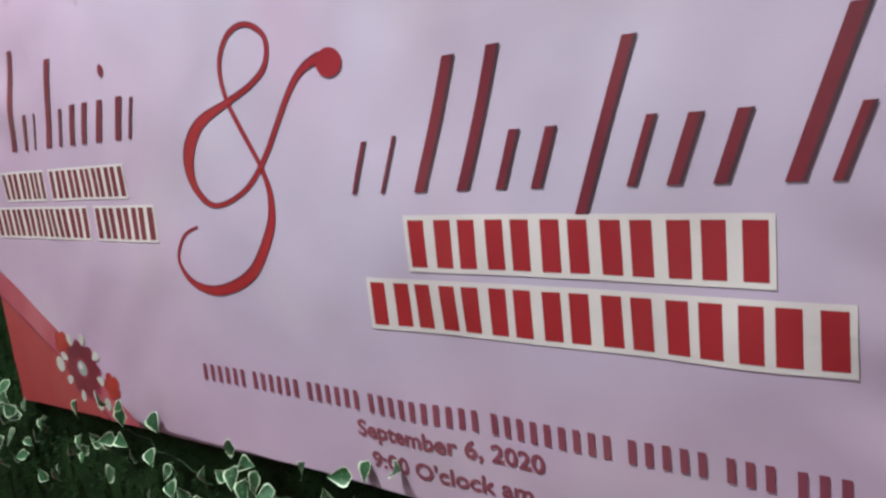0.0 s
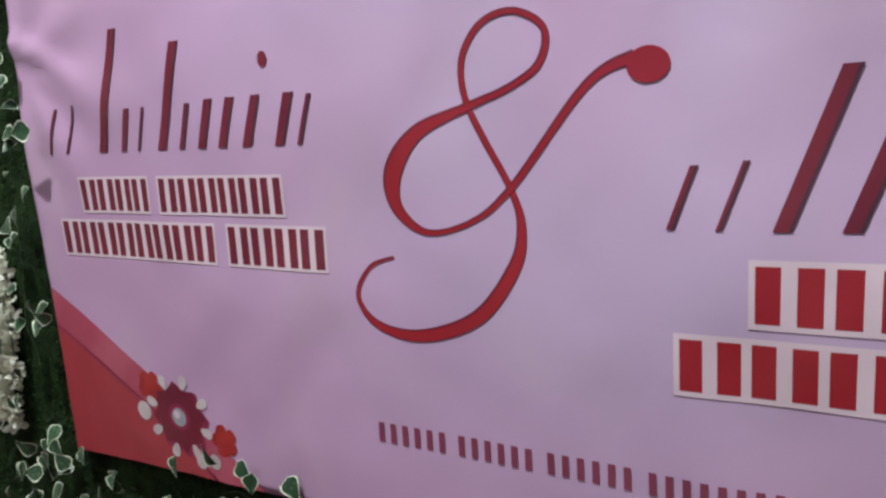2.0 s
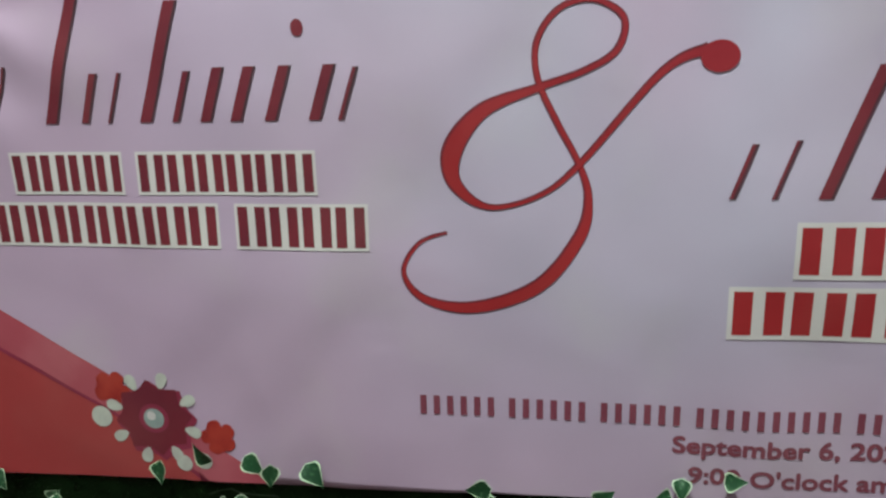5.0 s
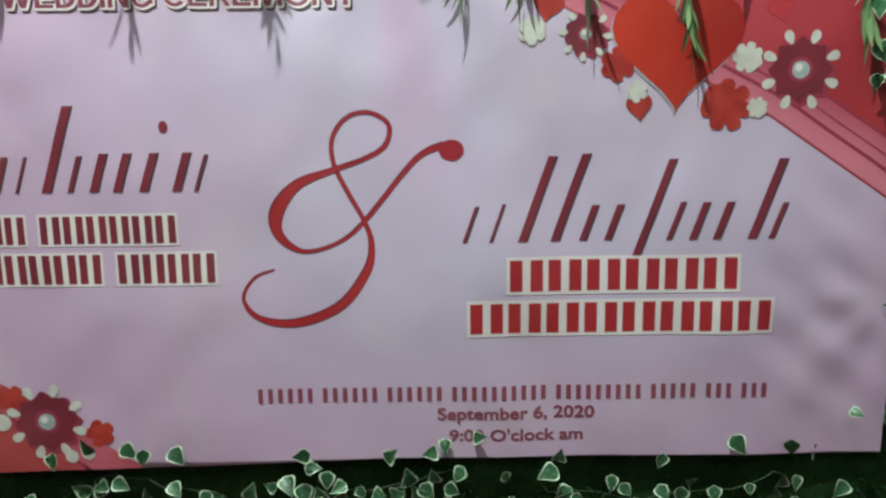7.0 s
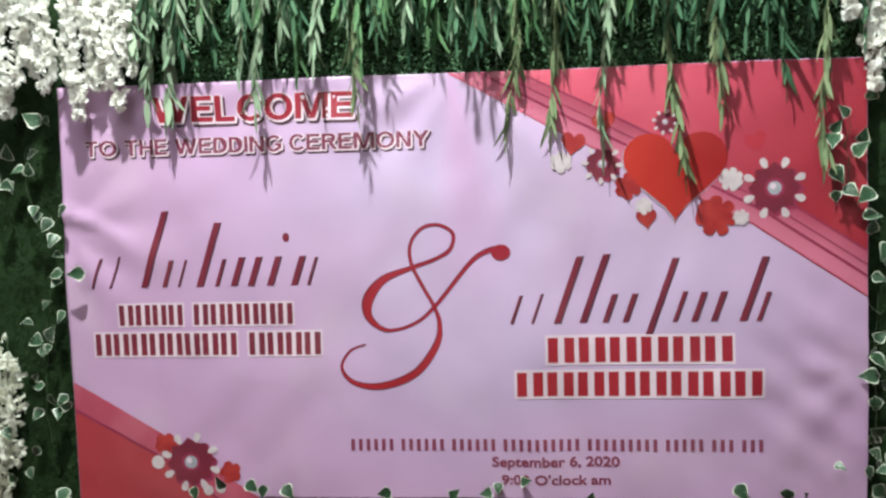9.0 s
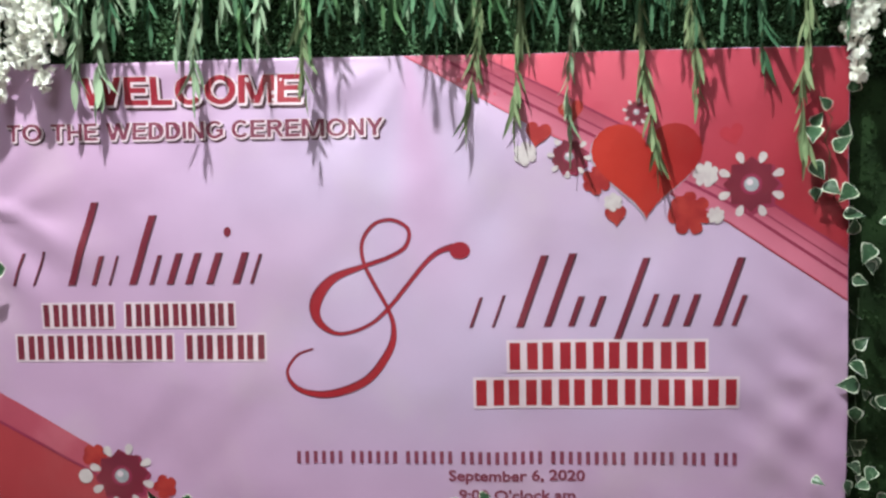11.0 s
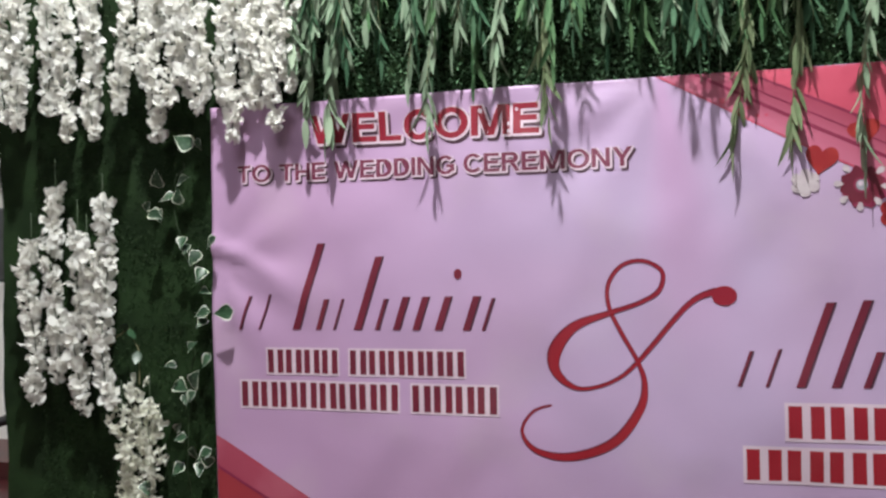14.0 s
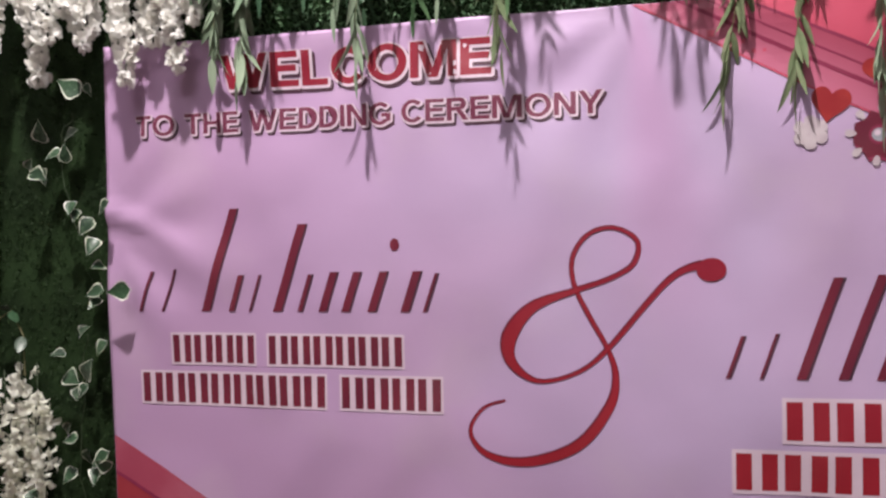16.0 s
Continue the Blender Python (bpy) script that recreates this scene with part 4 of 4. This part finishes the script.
LABEL_I = "artificial ivy vine with green leaves edged in cream"
ivy(LABEL_I, [(-1.28, 1.85), (-1.25, 1.84), (-1.38, 1.75), (-1.31, 1.75), (-1.32, 1.70), (-1.41, 1.68), (-1.38, 1.64), (-1.31, 1.56), (-1.28, 1.52), (-1.25, 1.47), (-1.25, 1.42), (-1.25, 1.36)], [(-1.165, 1.365), (-1.205, 1.56)] + scatter(3, -1.40, -1.25, 1.3, 1.8, 21), 1)
ivy(LABEL_I, [(-1.25, 1.33), (-1.28, 1.27), (-1.25, 1.22), (-1.35, 1.21), (-1.28, 1.17), (-1.33, 1.15), (-1.32, 1.04), (-1.29, 0.95), (-1.27, 0.91), (-1.34, 0.79), (-1.32, 0.60)], scatter(9, -1.45, -1.25, 0.58, 1.15, 5) + [(-1.24, 0.62), (-1.25, 0.94)], 2)
ivy(LABEL_I, [(1.22, 1.83), (1.14, 1.78), (1.13, 1.74), (1.11, 1.70), (1.20, 1.71), (1.19, 1.67), (1.12, 1.60), (1.16, 1.55), (1.12, 1.53), (1.20, 1.54), (1.22, 1.48), (1.22, 1.45)], [], 3)
ivy(LABEL_I, [(1.25, 1.38), (1.24, 1.30), (1.23, 1.21), (1.24, 1.14), (1.23, 1.07), (1.25, 1.0), (1.22, 0.94), (1.24, 0.85), (1.22, 0.80), (1.24, 0.75), (1.23, 0.69)], scatter(14, 1.21, 1.36, 0.65, 1.5, 7) + [(1.13, 0.76)], 4)
ivy(LABEL_I, [(-0.81, 0.66), (-0.74, 0.69), (-0.75, 0.59), (-0.71, 0.59), (-0.63, 0.68), (-0.59, 0.67), (-0.59, 0.58), (-0.52, 0.66), (-0.52, 0.58), (-0.45, 0.56), (-0.41, 0.57), (-0.34, 0.57), (-0.30, 0.58)], scatter(42, -1.5, -0.3, 0.40, 0.60, 8), 5)
ivy(LABEL_I, [(-0.25, 0.58), (-0.21, 0.67), (-0.18, 0.63), (-0.15, 0.60), (-0.17, 0.54), (-0.06, 0.57), (-0.02, 0.56), (0.01, 0.67), (0.05, 0.60), (0.10, 0.67), (0.14, 0.67), (0.11, 0.60), (0.17, 0.61), (0.23, 0.70)], scatter(38, -0.3, 0.35, 0.42, 0.58, 9), 6)
ivy(LABEL_I, [(0.29, 0.60), (0.39, 0.62), (0.42, 0.66), (0.43, 0.55), (0.46, 0.52), (0.58, 0.57), (0.66, 0.64), (0.67, 0.56), (0.72, 0.54), (0.80, 0.55), (0.86, 0.67), (0.96, 0.59), (0.99, 0.58), (0.99, 0.66), (1.03, 0.67)], scatter(52, 0.3, 1.3, 0.42, 0.58, 10), 7)
